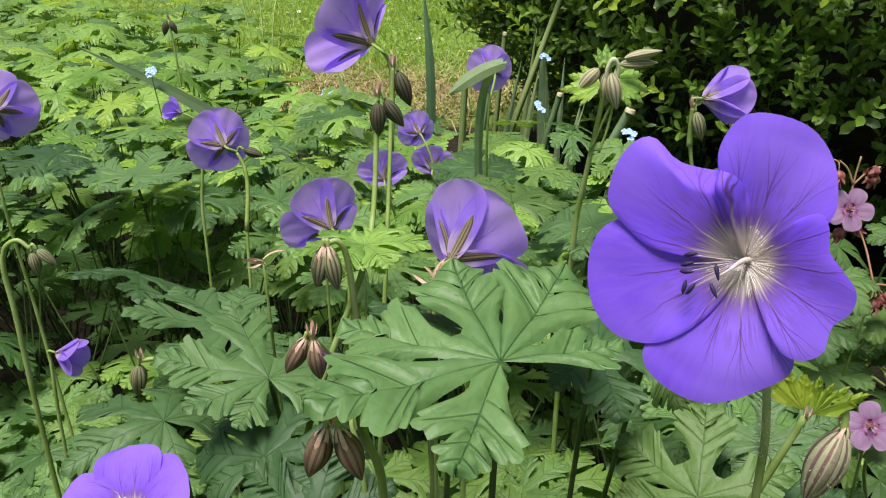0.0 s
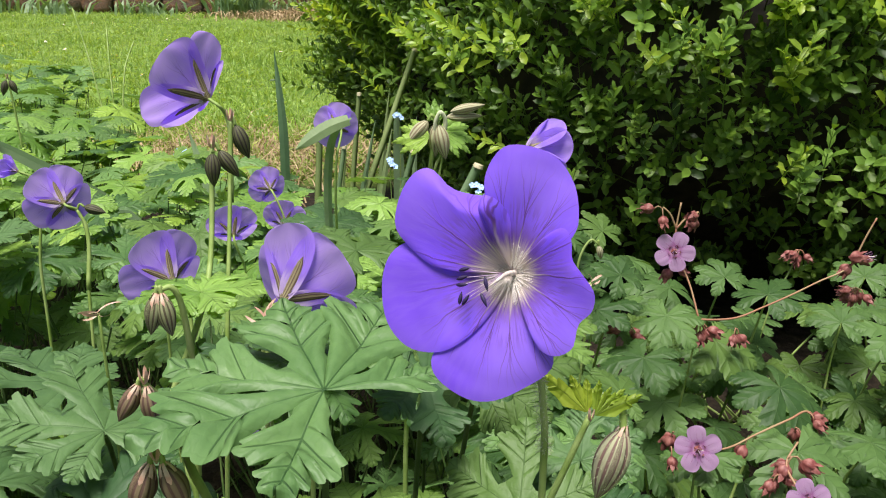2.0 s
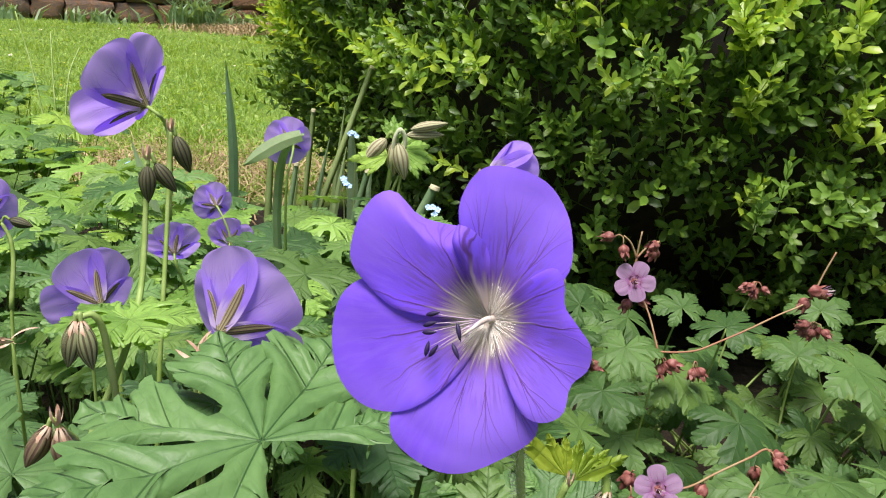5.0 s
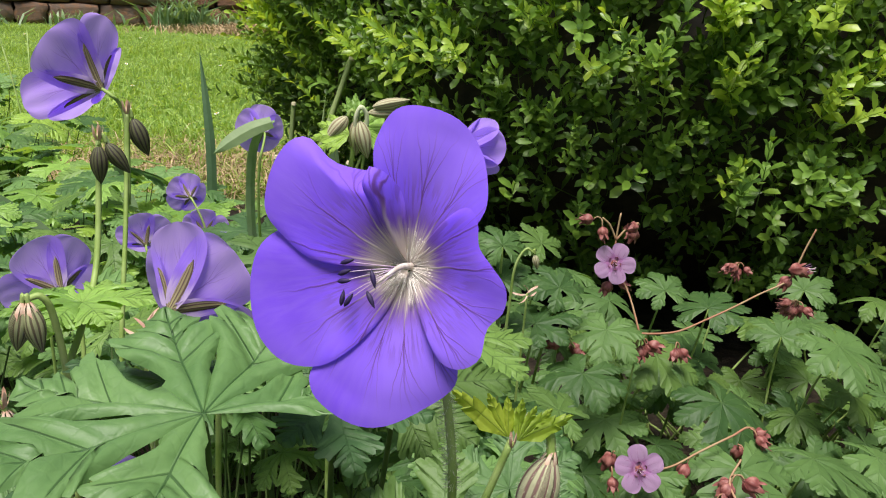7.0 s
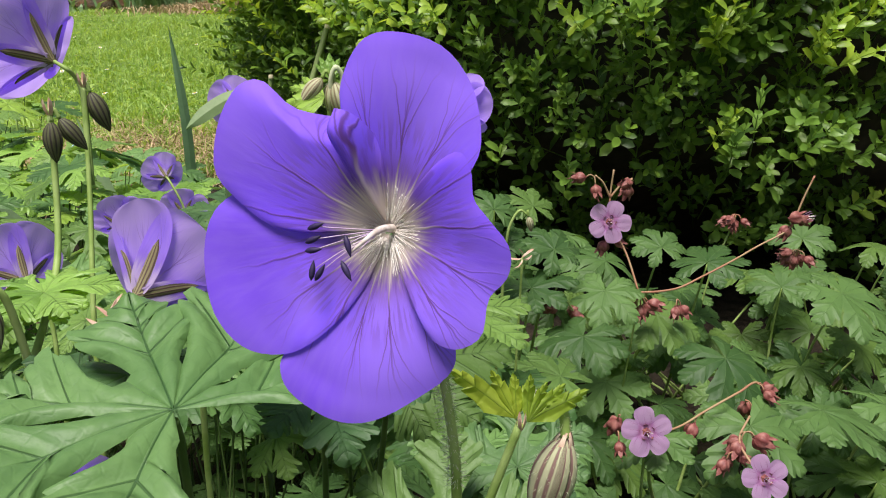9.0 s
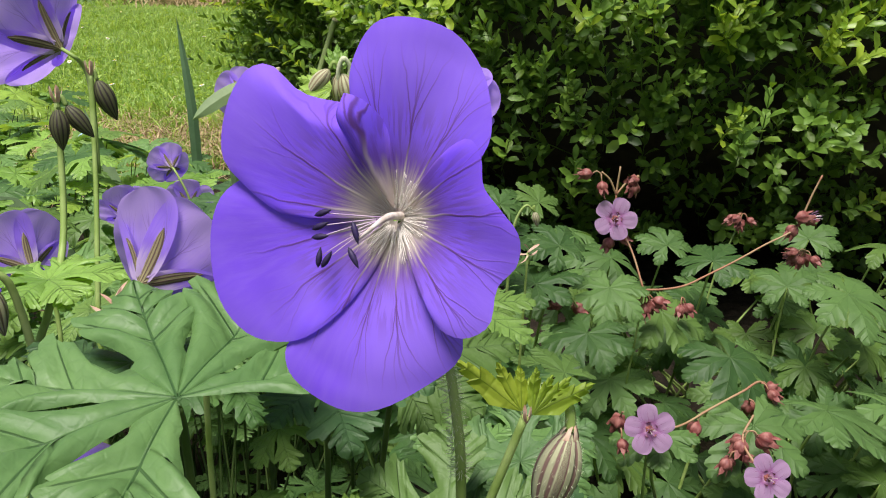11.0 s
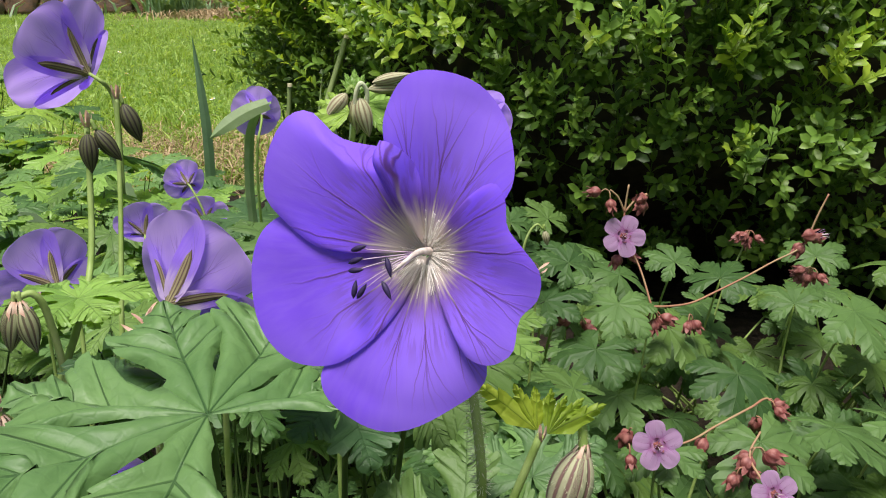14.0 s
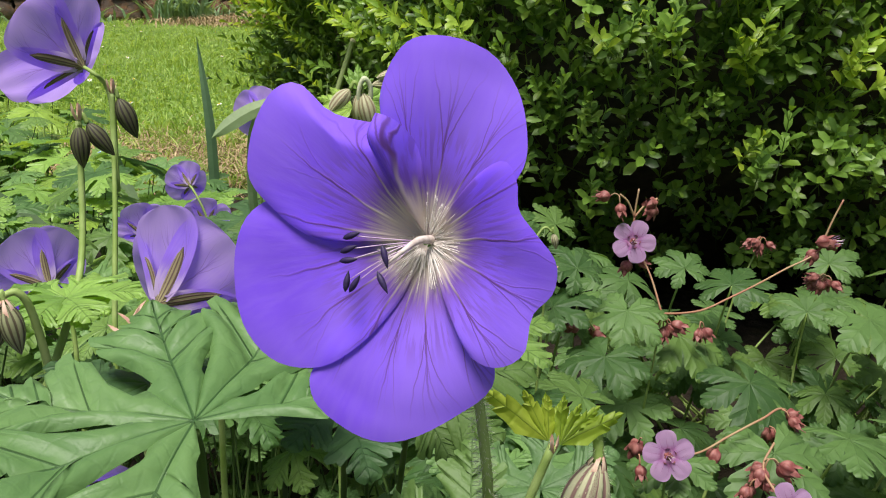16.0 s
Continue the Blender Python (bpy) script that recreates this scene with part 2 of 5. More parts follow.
def ground_material():
    k = Mat("bed_soil_and_lawn")
    c = k.t.nodes.new("ShaderNodeSeparateXYZ")
    k.t.links.new(k.t.nodes.new("ShaderNodeTexCoord").outputs["Object"], c.inputs[0])
    n1, n2, n3 = k.noise(3.5, 5), k.noise(45, 5), k.noise(0.9, 4)
    soil = k.mix(k.smooth(n2, 0.35, 0.7), (0.012, 0.009, 0.006), (0.038, 0.028, 0.018))
    grass = k.mix(k.smooth(n1, 0.3, 0.7), (0.05, 0.10, 0.015), (0.15, 0.23, 0.035))
    grass = k.mix(k.smooth(n2, 0.3, 0.75, 0.0, 0.7), grass, (0.2, 0.3, 0.06))
    grass = k.mix(k.smooth(n3, 0.55, 0.75, 0.0, 0.35), grass, (0.27, 0.26, 0.09))
    out = k.math('MAXIMUM', k.math('SUBTRACT', c.outputs[1], 2.45), k.math('SUBTRACT', k.math('ABSOLUTE', c.outputs[0]), 3.1))
    out = k.math('MAXIMUM', out, k.math('SUBTRACT', -0.9, c.outputs[1]))
    edge = k.math('ADD', out, k.math('MULTIPLY', n1, 0.5))
    k.bump(k.math('ADD', n1, n2), 0.8, 0.02)
    return k.done(k.mix(k.smooth(edge, -0.10, 0.15), soil, grass), 0.9, 0.2)


M_GROUND = ground_material()
M_GRASS = leaf_material("grass_blade", (0.085, 0.19, 0.026), (0.36, 0.51, 0.14), (0.1, 0.2, 0.02), 0.4, False, 0.7, 0.5, True)


def stone_material():
    k = Mat("wall_stone")
    n1, n2 = k.noise(6, 6), k.noise(40, 5)
    r = k.random()
    col = k.mix(r, (0.2, 0.11, 0.07), (0.15, 0.12, 0.1))
    col = k.mix(k.smooth(n1, 0.4, 0.7), col, (0.25, 0.13, 0.07))
    col = k.mix(k.smooth(n2, 0.5, 0.8, 0, 0.6), col, (0.08, 0.07, 0.05))
    k.bump(k.math('ADD', n1, n2), 0.8, 0.03)
    return k.done(col, 0.85, 0.2)


M_STONE = stone_material()
M_PALESTONE = stem_material("pale_stone", (0.40, 0.33, 0.29), (0.55, 0.48, 0.43), 30)
M_JOINTS = stem_material("wall_joint", (0.03, 0.025, 0.02), (0.07, 0.06, 0.045), 12)


# ---------------------------------------------------------------- mesh tools
rng = random.Random(7)
nrng = np.random.default_rng(11)


def mesh(name, verts, faces, mat, uvs=None, smooth=True):
    me = bpy.data.meshes.new(name)
    me.from_pydata([tuple(map(float, v)) for v in verts], [], faces)
    me.materials.append(mat)
    if uvs is not None:
        idx = np.empty(len(me.loops), dtype=np.int32)
        me.loops.foreach_get("vertex_index", idx)
        me.uv_layers.new(name="uv").data.foreach_set("uv", np.asarray(uvs, dtype=np.float32)[idx].ravel())
    if smooth:
        me.polygons.foreach_set("use_smooth", [True] * len(me.polygons))
    me.update()
    return me


def world_of(ob):
    return (world_of(ob.parent) @ ob.matrix_basis) if ob.parent else ob.matrix_basis.copy()


def part(name, me, parent, m=None, label="", local=False):
    """One mesh object under a thing or a part; m is in the world, or in the parent's frame where local."""
    ob = new(name, me)
    ob.parent = parent
    m = Matrix() if m is None else m
    ob.matrix_basis = m if local else world_of(parent).inverted() @ m
    return tagged(ob, label)


def thing(name, at, label, category, group="", kind=""):
    ob = new(name)
    ob.empty_display_size = 0.02
    ob.matrix_basis = Matrix.Translation(at)
    return tagged(ob, label, category, group, kind)


def frame_of(axis, at=(0, 0, 0), spin=0.0, size=1.0, up=(0, 0, 1)):
    """A pose whose z looks along axis and whose y is as near to up as can be, then spun about z."""
    z = Vector(axis).normalized()
    x = Vector(up).cross(z)
    x = x.normalized() if x.length > 1e-4 else Vector((1, 0, 0))
    r = Matrix((x, z.cross(x), z)).transposed().to_4x4()
    return Matrix.Translation(at) @ r @ Matrix.Rotation(radians(spin), 4, 'Z') @ Matrix.Scale(size, 4)


def spline(points, steps=6):
    """A smooth line through the points."""
    p = [Vector(q) for q in points]
    if len(p) < 3:
        p = [p[0], p[0].lerp(p[-1], 0.5), p[-1]]
    p = [2 * p[0] - p[1], *p, 2 * p[-1] - p[-2]]
    out = []
    for a, b, c, d in zip(p, p[1:], p[2:], p[3:]):
        span = (c - b).length
        m0 = ((b - a).normalized() + (c - b).normalized()) * 0.5 * span
        m1 = ((c - b).normalized() + (d - c).normalized()) * 0.5 * span
        for k in range(steps):
            t = k / steps
            out.append(b * (2 * t ** 3 - 3 * t * t + 1) + m0 * (t ** 3 - 2 * t * t + t) + c * (3 * t * t - 2 * t ** 3) + m1 * (t ** 3 - t * t))
    return out + [p[-2]]


def tube(points, r0, r1, sides=7, steps=6):
    """A tapered round stem: verts, faces, uvs."""
    line = spline(points, steps)
    verts, faces, uvs = [], [], []
    n = len(line)
    side = Vector((1, 0, 0))
    for i, q in enumerate(line):
        d = (line[min(i + 1, n - 1)] - line[max(i - 1, 0)]).normalized()
        side = side - d * side.dot(d)
        side = side.normalized() if side.length > 1e-6 else d.orthogonal().normalized()
        other = d.cross(side)
        r = r0 + (r1 - r0) * i / (n - 1)
        for k in range(sides):
            a = 2 * math.pi * k / sides
            verts.append(q + (side * math.cos(a) + other * math.sin(a)) * r)
            uvs.append((k / sides, i / n))
    for i in range(n - 1):
        for k in range(sides):
            a, b = i * sides + k, i * sides + (k + 1) % sides
            faces.append((a, b, b + sides, a + sides))
    faces.append(tuple(range(sides - 1, -1, -1)))
    faces.append(tuple(range((n - 1) * sides, n * sides)))
    return verts, faces, uvs


def joined(pieces):
    verts, faces, uvs = [], [], []
    for v, f, u in pieces:
        o = len(verts)
        verts += v
        uvs += u
        faces += [tuple(i + o for i in q) for q in f]
    return verts, faces, uvs


def moved(piece, m):
    return [m @ Vector(v) for v in piece[0]], piece[1], piece[2]


def grid(nu, nv, fn):
    """A sheet of points fn(u, v), u in 0..1, v in -1..1."""
    verts, uvs, faces = [], [], []
    for i in range(nu + 1):
        for j in range(nv + 1):
            u, v = i / nu, 2 * j / nv - 1
            p, uv = fn(u, v)
            verts.append(p)
            uvs.append(uv)
    for i in range(nu):
        for j in range(nv):
            a = i * (nv + 1) + j
            faces.append((a, a + 1, a + nv + 2, a + nv + 1))
    return verts, faces, uvs


def ovoid(length, radius, ribs=0, deep=0.0, sides=15, rows=10, tip=0.25):
    """A bud along +z from its base, pointed at the far end."""
    verts, faces, uvs = [], [], []
    for i in range(rows + 1):
        t = i / rows
        r = radius * math.sin(math.pi * min(1, t ** 0.8)) ** 0.8 if t < 1 else 0
        r = max(r, radius * tip * (1 - t) * (1 if t > 0.5 else 0), radius * 0.06)
        for k in range(sides):
            a = 2 * math.pi * k / sides
            q = r * (1 + deep * math.cos(ribs * a))
            verts.append(Vector((q * math.cos(a), q * math.sin(a), t * length)))
            uvs.append((k / sides, t))
    for i in range(rows):
        for k in range(sides):
            a, b = i * sides + k, i * sides + (k + 1) % sides
            faces.append((a, b, b + sides, a + sides))
    return verts, faces, uvs


# ---------------------------------------------------------------- petals, sepals, buds
def petal(length, half, rise0, rise1, ruffle=0.06, cup=0.12, phase=0.0, lift=0.0, skew=0.0, claw=0.16, taper=(4.2, 0.5), nu=18, nv=16):
    """A petal that leaves the axis (+z) at the origin along +y. rise: degrees above the disc at claw and tip.
    skew leans the outline to one side."""
    prof, r, z = [], 0.0, 0.0
    for i in range(61):
        t = i / 60
        prof.append((r, z))
        a = radians(rise0 + (rise1 - rise0) * t)
        r, z = r + length / 60 * math.cos(a), z + length / 60 * math.sin(a)

    def fn(u, v):
        u = 0.993 * (1 - (1 - u) ** 1.7)
        w = half * (claw * (1 - u) ** 2 + u ** 0.72) * max(0.0, 1 - u ** taper[0]) ** taper[1] * 1.16
        w *= 1 + 0.035 * math.sin(5 * u + phase) * v
        q = min(59, int(u * 60))
        (r0, z0), (r1, z1), e = prof[q], prof[q + 1], u * 60 - q
        rr, zz = r0 + (r1 - r0) * e, z0 + (z1 - z0) * e
        tip = 1 + 0.045 * math.sin(7 * v + phase) * u * (1 - u ** 3)
        x, y = w * v + skew * length * u * u, rr * tip - 0.03 * half * v * v * u ** 12
        z = zz + cup * half * v * v * u * (1 - u ** 6) + ruffle * half * u * u * math.sin(3.1 * v + phase) * (0.4 + abs(v)) * (1 - u ** 6) + lift * u
        z += 0.03 * half * math.sin(7 * v + 3 * u + phase) * u * (1 - u ** 4)
        return Vector((x, y, z)), (u, v * 0.5 + 0.5)
    return grid(nu, nv, fn)


BOWL = (0.55, 8.0)


def fan_petal(keys, lift=0.0, lean=0.0, reflex=0.0, ruffle=0.0005, phase=0.0, roll=None, rays=44, rings=24):
    """A broad petal of the shallow bowl round +z. keys: degrees round the bowl and millimetres from its middle, edge to edge.
    lift and lean set it over or under its neighbours; reflex bends it back; roll = (from v, metres) raises a ridge by its first edge and turns the margin behind it back."""
    line = spline([Vector((0.001 * r * math.cos(radians(d)), 0.001 * r * math.sin(radians(d)), 0)) for d, r in keys], 8)
    n = len(line) - 1
    d0, d1 = keys[0][0], keys[-1][0]

    def fn(u, v):
        k = (v * 0.5 + 0.5) * n
        i = min(n - 1, int(k))
        edge = line[i].lerp(line[i + 1], k - i)
        p = edge * (0.03 + 0.97 * u)
        r = p.length
        turn = (math.degrees(math.atan2(p.y, p.x)) - (d0 + d1) / 2 + 180) % 360 - 180
        across = max(0.0, min(1.0, turn / (d1 - d0) + 0.5))
        out = min(1.0, r / 0.024)
        z = BOWL[0] * r - BOWL[1] * r * r + lift * min(1.0, r / 0.008) + lean * (across - 0.5) * out
        z += ruffle * out * out * (math.sin(9 * across + phase) + 0.5 * math.sin(17 * across + 40 * r + 2 * phase)) - 0.0011 * out * u ** 7 - reflex * out * out
        z += 0.0007 * out * math.sin(5.2 * across + 130 * r + phase)
        if roll:
            e = max(0.0, (roll[0] - across) / roll[0])
            z += roll[1] * math.sin(math.pi * min(1.0, 1.15 * e)) ** 1.5 * min(1.0, r / 0.014)
            back = max(0.0, 1 - abs(across - 0.30) / 0.22) * max(0.0, (u - 0.72) / 0.28) ** 1.5
            z -= 1.1 * roll[1] * back
        return Vector((p.x, p.y, z)), (r / 0.0285, across)
    return grid(rings, rays, fn)


def sepal(length, half, rise0=20, rise1=-10):
    def fn(u, v):
        w = half * (0.35 + 1.3 * u) * (1 - u) ** 0.6 * 1.1
        a = radians(rise0 + (rise1 - rise0) * u)
        return Vector((w * v, length * u * math.cos(a), length * u * math.sin(a) - 0.25 * half * (1 - v * v))), (v * 0.5 + 0.5, u)
    return grid(7, 6, fn)


def filament(a, b, r, bow=0.0):
    a, b = Vector(a), Vector(b)
    mid = a.lerp(b, 0.5) + Vector((0, 0, bow))
    return tube([a, mid, b], r, r * 0.6, 4, 3)


# petals of the smaller blooms, shared between them
SMALL_PETALS = [mesh("petal", *petal(0.026, 0.0148, 47, 12, 0.08, 0.08, ph, skew=sk)[:2], M_PETAL_BACK,
                     petal(0.026, 0.0148, 47, 12, 0.08, 0.08, ph, skew=sk)[2]) for ph, sk in ((0.0, 0.03), (1.7, -0.05), (3.9, 0.06))]
OPEN_PETALS = []
for ph, sk in ((0.0, 0.03), (1.7, -0.05), (3.9, 0.06)):
    pv, pf, pu = petal(0.025, 0.0150, 34, 0, 0.08, 0.12, ph, skew=sk)
    OPEN_PETALS.append(mesh("petal", pv, pf, M_PETAL, pu))
CLOSED_PETALS = [mesh("petal", *petal(0.027, 0.0140, 62, 46, 0.12, -0.1, ph)[:2], M_PETAL_BACK,
                      petal(0.027, 0.0140, 62, 46, 0.12, -0.1, ph)[2]) for ph in (0.4, 2.2)]
HERO_SEPAL = mesh("sepal", *sepal(0.0115, 0.0018, 18, 14)[:2], M_SEPAL, sepal(0.0115, 0.0018, 18, 14)[2])
SMALL_SEPAL = mesh("sepal", *sepal(0.0165, 0.0021, 44, 36)[:2], M_SEPAL, sepal(0.0165, 0.0021, 44, 36)[2])
CLOSED_SEPAL = mesh("sepal", *sepal(0.013, 0.0032, 66, 60)[:2], M_SEPAL, sepal(0.013, 0.0032, 66, 60)[2])
BUD = mesh("bud", *ovoid(0.0165, 0.0036, 5, 0.10, 20, 12, 0.45)[:2], M_BUD, ovoid(0.0165, 0.0036, 5, 0.10, 20, 12, 0.45)[2])
BUDDARK = mesh("bud", *ovoid(0.0165, 0.0036, 5, 0.10, 20, 12, 0.45)[:2], M_BUDDARK, ovoid(0.0165, 0.0036, 5, 0.10, 20, 12, 0.45)[2])
BRACT_PARTS = []
for q in range(5):
    BRACT_PARTS.append(moved(sepal(0.0080, 0.0011, 55, 74), Matrix.Rotation(q * 1.26, 4, 'Z')))
BRACT = mesh("bract", *joined(BRACT_PARTS)[:2], M_JOINT, joined(BRACT_PARTS)[2])
DRAPES = []
for q in range(2):
    dv, df, du = moved(sepal(0.0080 + 0.003 * q, 0.0010, 52, 84), Matrix.Translation((0, 0.0009, 0)))
    DRAPES.append(mesh("dry_bract", dv, df, M_JOINT, du))
BUDPALE = mesh("bud", *ovoid(0.0165, 0.0036, 5, 0.10, 20, 12, 0.45)[:2], M_BUDPALE, ovoid(0.0165, 0.0036, 5, 0.10, 20, 12, 0.45)[2])
BUDFAT = mesh("bud", *ovoid(0.0180, 0.0036, 5, 0.08, 20, 12, 0.45)[:2], M_BUDFAT, ovoid(0.0180, 0.0036, 5, 0.08, 20, 12, 0.45)[2])
BUDBROWN = mesh("bud", *ovoid(0.0165, 0.0036, 5, 0.10, 20, 12, 0.45)[:2], M_BUDBROWN, ovoid(0.0165, 0.0036, 5, 0.10, 20, 12, 0.45)[2])
fv, ff, fu = filament((0.0006, 0, 0.002), (0.003, 0, 0.011), 0.0004)
STAMEN = mesh("stamen", fv, ff, M_WHITE, fu)


def stem(parent, points, r0=0.0013, r1=0.001, mat=None, label="", name="stem", sides=7):
    v, f, u = tube(points, r0, r1, sides)
    return part(name, mesh(name, v, f, mat or M_STEM, u), parent, label=label)


def draped(ob, base, d, size):
    for q in range(6):
        part("dry_bract", DRAPES[q % 2], ob, frame_of(d, base - d * 0.001, 60 * q + rng.uniform(-12, 12), size), "pinkish dry bract draped over the bud")


def bud(parent, joint, hang, size=1.0, look_of="green", drape=False):
    """A ribbed bud that hangs from a joint on a short bent stalk; hang: its direction."""
    j, d = Vector(joint), Vector(hang).normalized()
    base = j + d * 0.006 * size + Vector((0, 0, 0.004 * size))
    stem(parent, [j, j.lerp(base, 0.5) + Vector((0, 0, 0.003)), base], 0.0008, 0.0009, name="bud_stalk", sides=6)
    me, label = {"green": (BUD, "ribbed olive-green bud"), "dark": (BUDDARK, "dark ribbed drooping bud"), "pale": (BUDPALE, "pale ribbed bud"), "brown": (BUDBROWN, "striped brown bud")}[look_of]
    ob = part("bud", me, parent, frame_of(d, base, rng.uniform(0, 90), size), label)
    if drape:
        draped(ob, base, d, size)
    return ob


def bloom(at, axis, size, spin, stem_points, label, closed=False, facing=False, name="geranium_flower"):
    """A violet bloom on its stalk, seen mostly from behind."""
    base = stem_points[-1]
    t = thing(name, base, label, "flower", "violet geranium flowers")
    m = frame_of(axis, at, spin, size)
    for k in range(5):
        turn = Matrix.Rotation(radians(72 * k + rng.uniform(-5, 5)), 4, 'Z')
        me = CLOSED_PETALS[k % 2] if closed else OPEN_PETALS[k % 3] if facing else SMALL_PETALS[k % 3]
        part("petal", me, t, m @ Matrix.Translation((0, 0, 0.0004 * (k % 2))) @ turn)
        turn = Matrix.Rotation(radians(72 * k + 36), 4, 'Z')
        part("sepal", CLOSED_SEPAL if closed else HERO_SEPAL if facing else SMALL_SEPAL, t, m @ Matrix.Translation((0, 0, -0.004 if facing else -0.0012)) @ turn, "striped brownish green sepal")
    if not closed:
        for k in range(8):
            part("stamen", STAMEN, t, m @ Matrix.Rotation(k * 0.785, 4, 'Z'))
    back = Vector(at) - Vector(axis).normalized() * 0.001
    stem(t, [back, back - Vector(axis).normalized() * 0.006 * size, *stem_points], 0.0008, 0.0013)
    return t


# ---------------------------------------------------------------- leaves
HALF_LOBE = ((0.10, 0.090), (0.24, 0.122), (0.38, 0.160), (0.50, 0.205), (0.60, 0.250), (0.665, 0.270), (0.705, 0.256), (0.695, 0.212), (0.610, 0.135), (0.70, 0.158), (0.78, 0.182), (0.845, 0.190), (0.890, 0.172), (0.885, 0.132), (0.825, 0.076), (0.89, 0.094), (0.945, 0.096), (0.985, 0.076), (1.0, 0.042), (1.0, 0.0))
HALF_ROUND = ((0.12, 0.160), (0.28, 0.196), (0.42, 0.236), (0.53, 0.264), (0.605, 0.274), (0.650, 0.252), (0.635, 0.190), (0.70, 0.204), (0.78, 0.214), (0.850, 0.204), (0.880, 0.168), (0.852, 0.112), (0.90, 0.122), (0.955, 0.114), (0.988, 0.086), (1.0, 0.044), (1.0, 0.0))
HALF_BROAD = ((0.08, 0.100), (0.20, 0.126), (0.32, 0.165), (0.42, 0.210), (0.50, 0.252), (0.546, 0.276), (0.580, 0.270), (0.582, 0.246), (0.64, 0.280), (0.702, 0.290), (0.742, 0.276), (0.748, 0.244), (0.716, 0.212), (0.758, 0.204), (0.774, 0.178), (0.742, 0.146), (0.60, 0.066), (0.68, 0.096), (0.76, 0.132), (0.822, 0.154), (0.862, 0.152), (0.868, 0.124), (0.838, 0.090), (0.90, 0.104), (0.952, 0.100), (0.986, 0.076), (1.0, 0.040), (1.0, 0.0))
HALF_FAR = ((0.12, 0.100), (0.36, 0.160), (0.58, 0.240), (0.665, 0.268), (0.70, 0.225), (0.61, 0.135), (0.76, 0.176), (0.845, 0.190), (0.885, 0.140), (0.825, 0.078), (0.945, 0.096), (1.0, 0.030), (1.0, 0.0))
HALF_BLADE = ((0.10, 0.120), (0.30, 0.135), (0.45, 0.142), (0.605, 0.132), (0.58, 0.088), (0.72, 0.096), (0.845, 0.082), (0.82, 0.050), (0.93, 0.045), (1.0, 0.012), (1.0, 0.0))
VEINS = (0.665, 0.845, 0.945, 0.605, 0.850, 0.955, 0.702, 0.822, 0.952)
FINE, COARSE, FAR = (0.0, 0.08, 0.25, 0.5, 0.76, 1.0), (0.0, 0.3, 0.68, 1.0), (0.0, 0.55, 1.0)


def palmate(lobes, outline, sinus, width=1.0, droop=0.25, pleat=0.1, seed=0, puff=0.010, steps=FINE):
    """A palmate leaf with its stalk at the origin. lobes: (degrees, length), anticlockwise; normal +z."""
    r = random.Random(seed)
    pieces = []
    n = len(lobes)
    size = max(q for _, q in lobes)
    for i, (deg, length) in enumerate(lobes):
        for side in (-1, 1):
            j = i + side
            if 0 <= j < n:
                gap = abs(lobes[j][0] - deg) / 2
                near = min(lobes[j][1], length)
            else:
                gap, near = 26, length * 0.8
            rs = sinus * near * (0.9 + 0.2 * random.Random(seed * 31 + i + max(side, 0)).random())
            ss, ws = rs * math.cos(radians(gap)), rs * math.sin(radians(gap))
            rows = [(0.0, (0.0, 0.0), False), (ss * 0.45, (ss, ws), False)]
            for p, q in outline:
                s = ss + p * (length - ss) * (1 + r.uniform(-0.02, 0.02))
                w = max(q * length * width * (1 + r.uniform(-0.05, 0.05)), 0)
                if p < 0.3:
                    w = min(w, ws * 1.5) if sinus < 0.4 else max(w, ws * 0.9)
                rows.append((max(rows[-1][0], s - 0.85 * w), (s, w), p in VEINS))
            ribs = [(ms, o) for ms, o, vein in rows if vein]
            verts, uvs, faces = [], [], []
            for ms, (os, ow), vein in rows:
                for c in steps:
                    s, w = ms + (os - ms) * c, ow * c
                    far = min((1 - c) * abs(ms - m2) + c * math.hypot(os - o2[0], ow - o2[1]) for m2, o2 in ribs) / size
                    z = pleat * 0.5 * w + puff * size * min(1.0, far / 0.08) ** 2 * (3 - 2 * min(1.0, far / 0.08)) * math.sin(math.pi * min(1.0, c * 1.05)) ** 0.7 * min(1.0, s / (0.4 * size))
                    z += 0.012 * s * (i % 2) - 0.04 * size * (os / size) ** 2 * c * c
                    a = radians(deg)
                    x = s * math.cos(a) - side * w * math.sin(a)
                    y = s * math.sin(a) + side * w * math.cos(a)
                    verts.append(Vector((x, y, z)))
                    uvs.append((far + (0.02 * max(0.0, c - 0.75) * 4), w / size))
            for k in range(len(rows) - 1):
                for c in range(len(steps) - 1):
                    q = k * len(steps) + c
                    f = (q, q + len(steps), q + len(steps) + 1, q + 1)
                    faces.append(f if side < 0 else f[::-1])
            pieces.append((verts, faces, uvs))
    v, f, u = joined(pieces)
    ph = r.uniform(0, 6)
    for q in v:
        d = q.length / size
        a = math.atan2(q.y, q.x)
        q.z += -droop * size * d * d + 0.05 * size * math.sin(3 * a + ph) * d + 0.03 * size * min(1.0, d * d * 4) * math.sin(5 * d + ph)
    return v, f, u


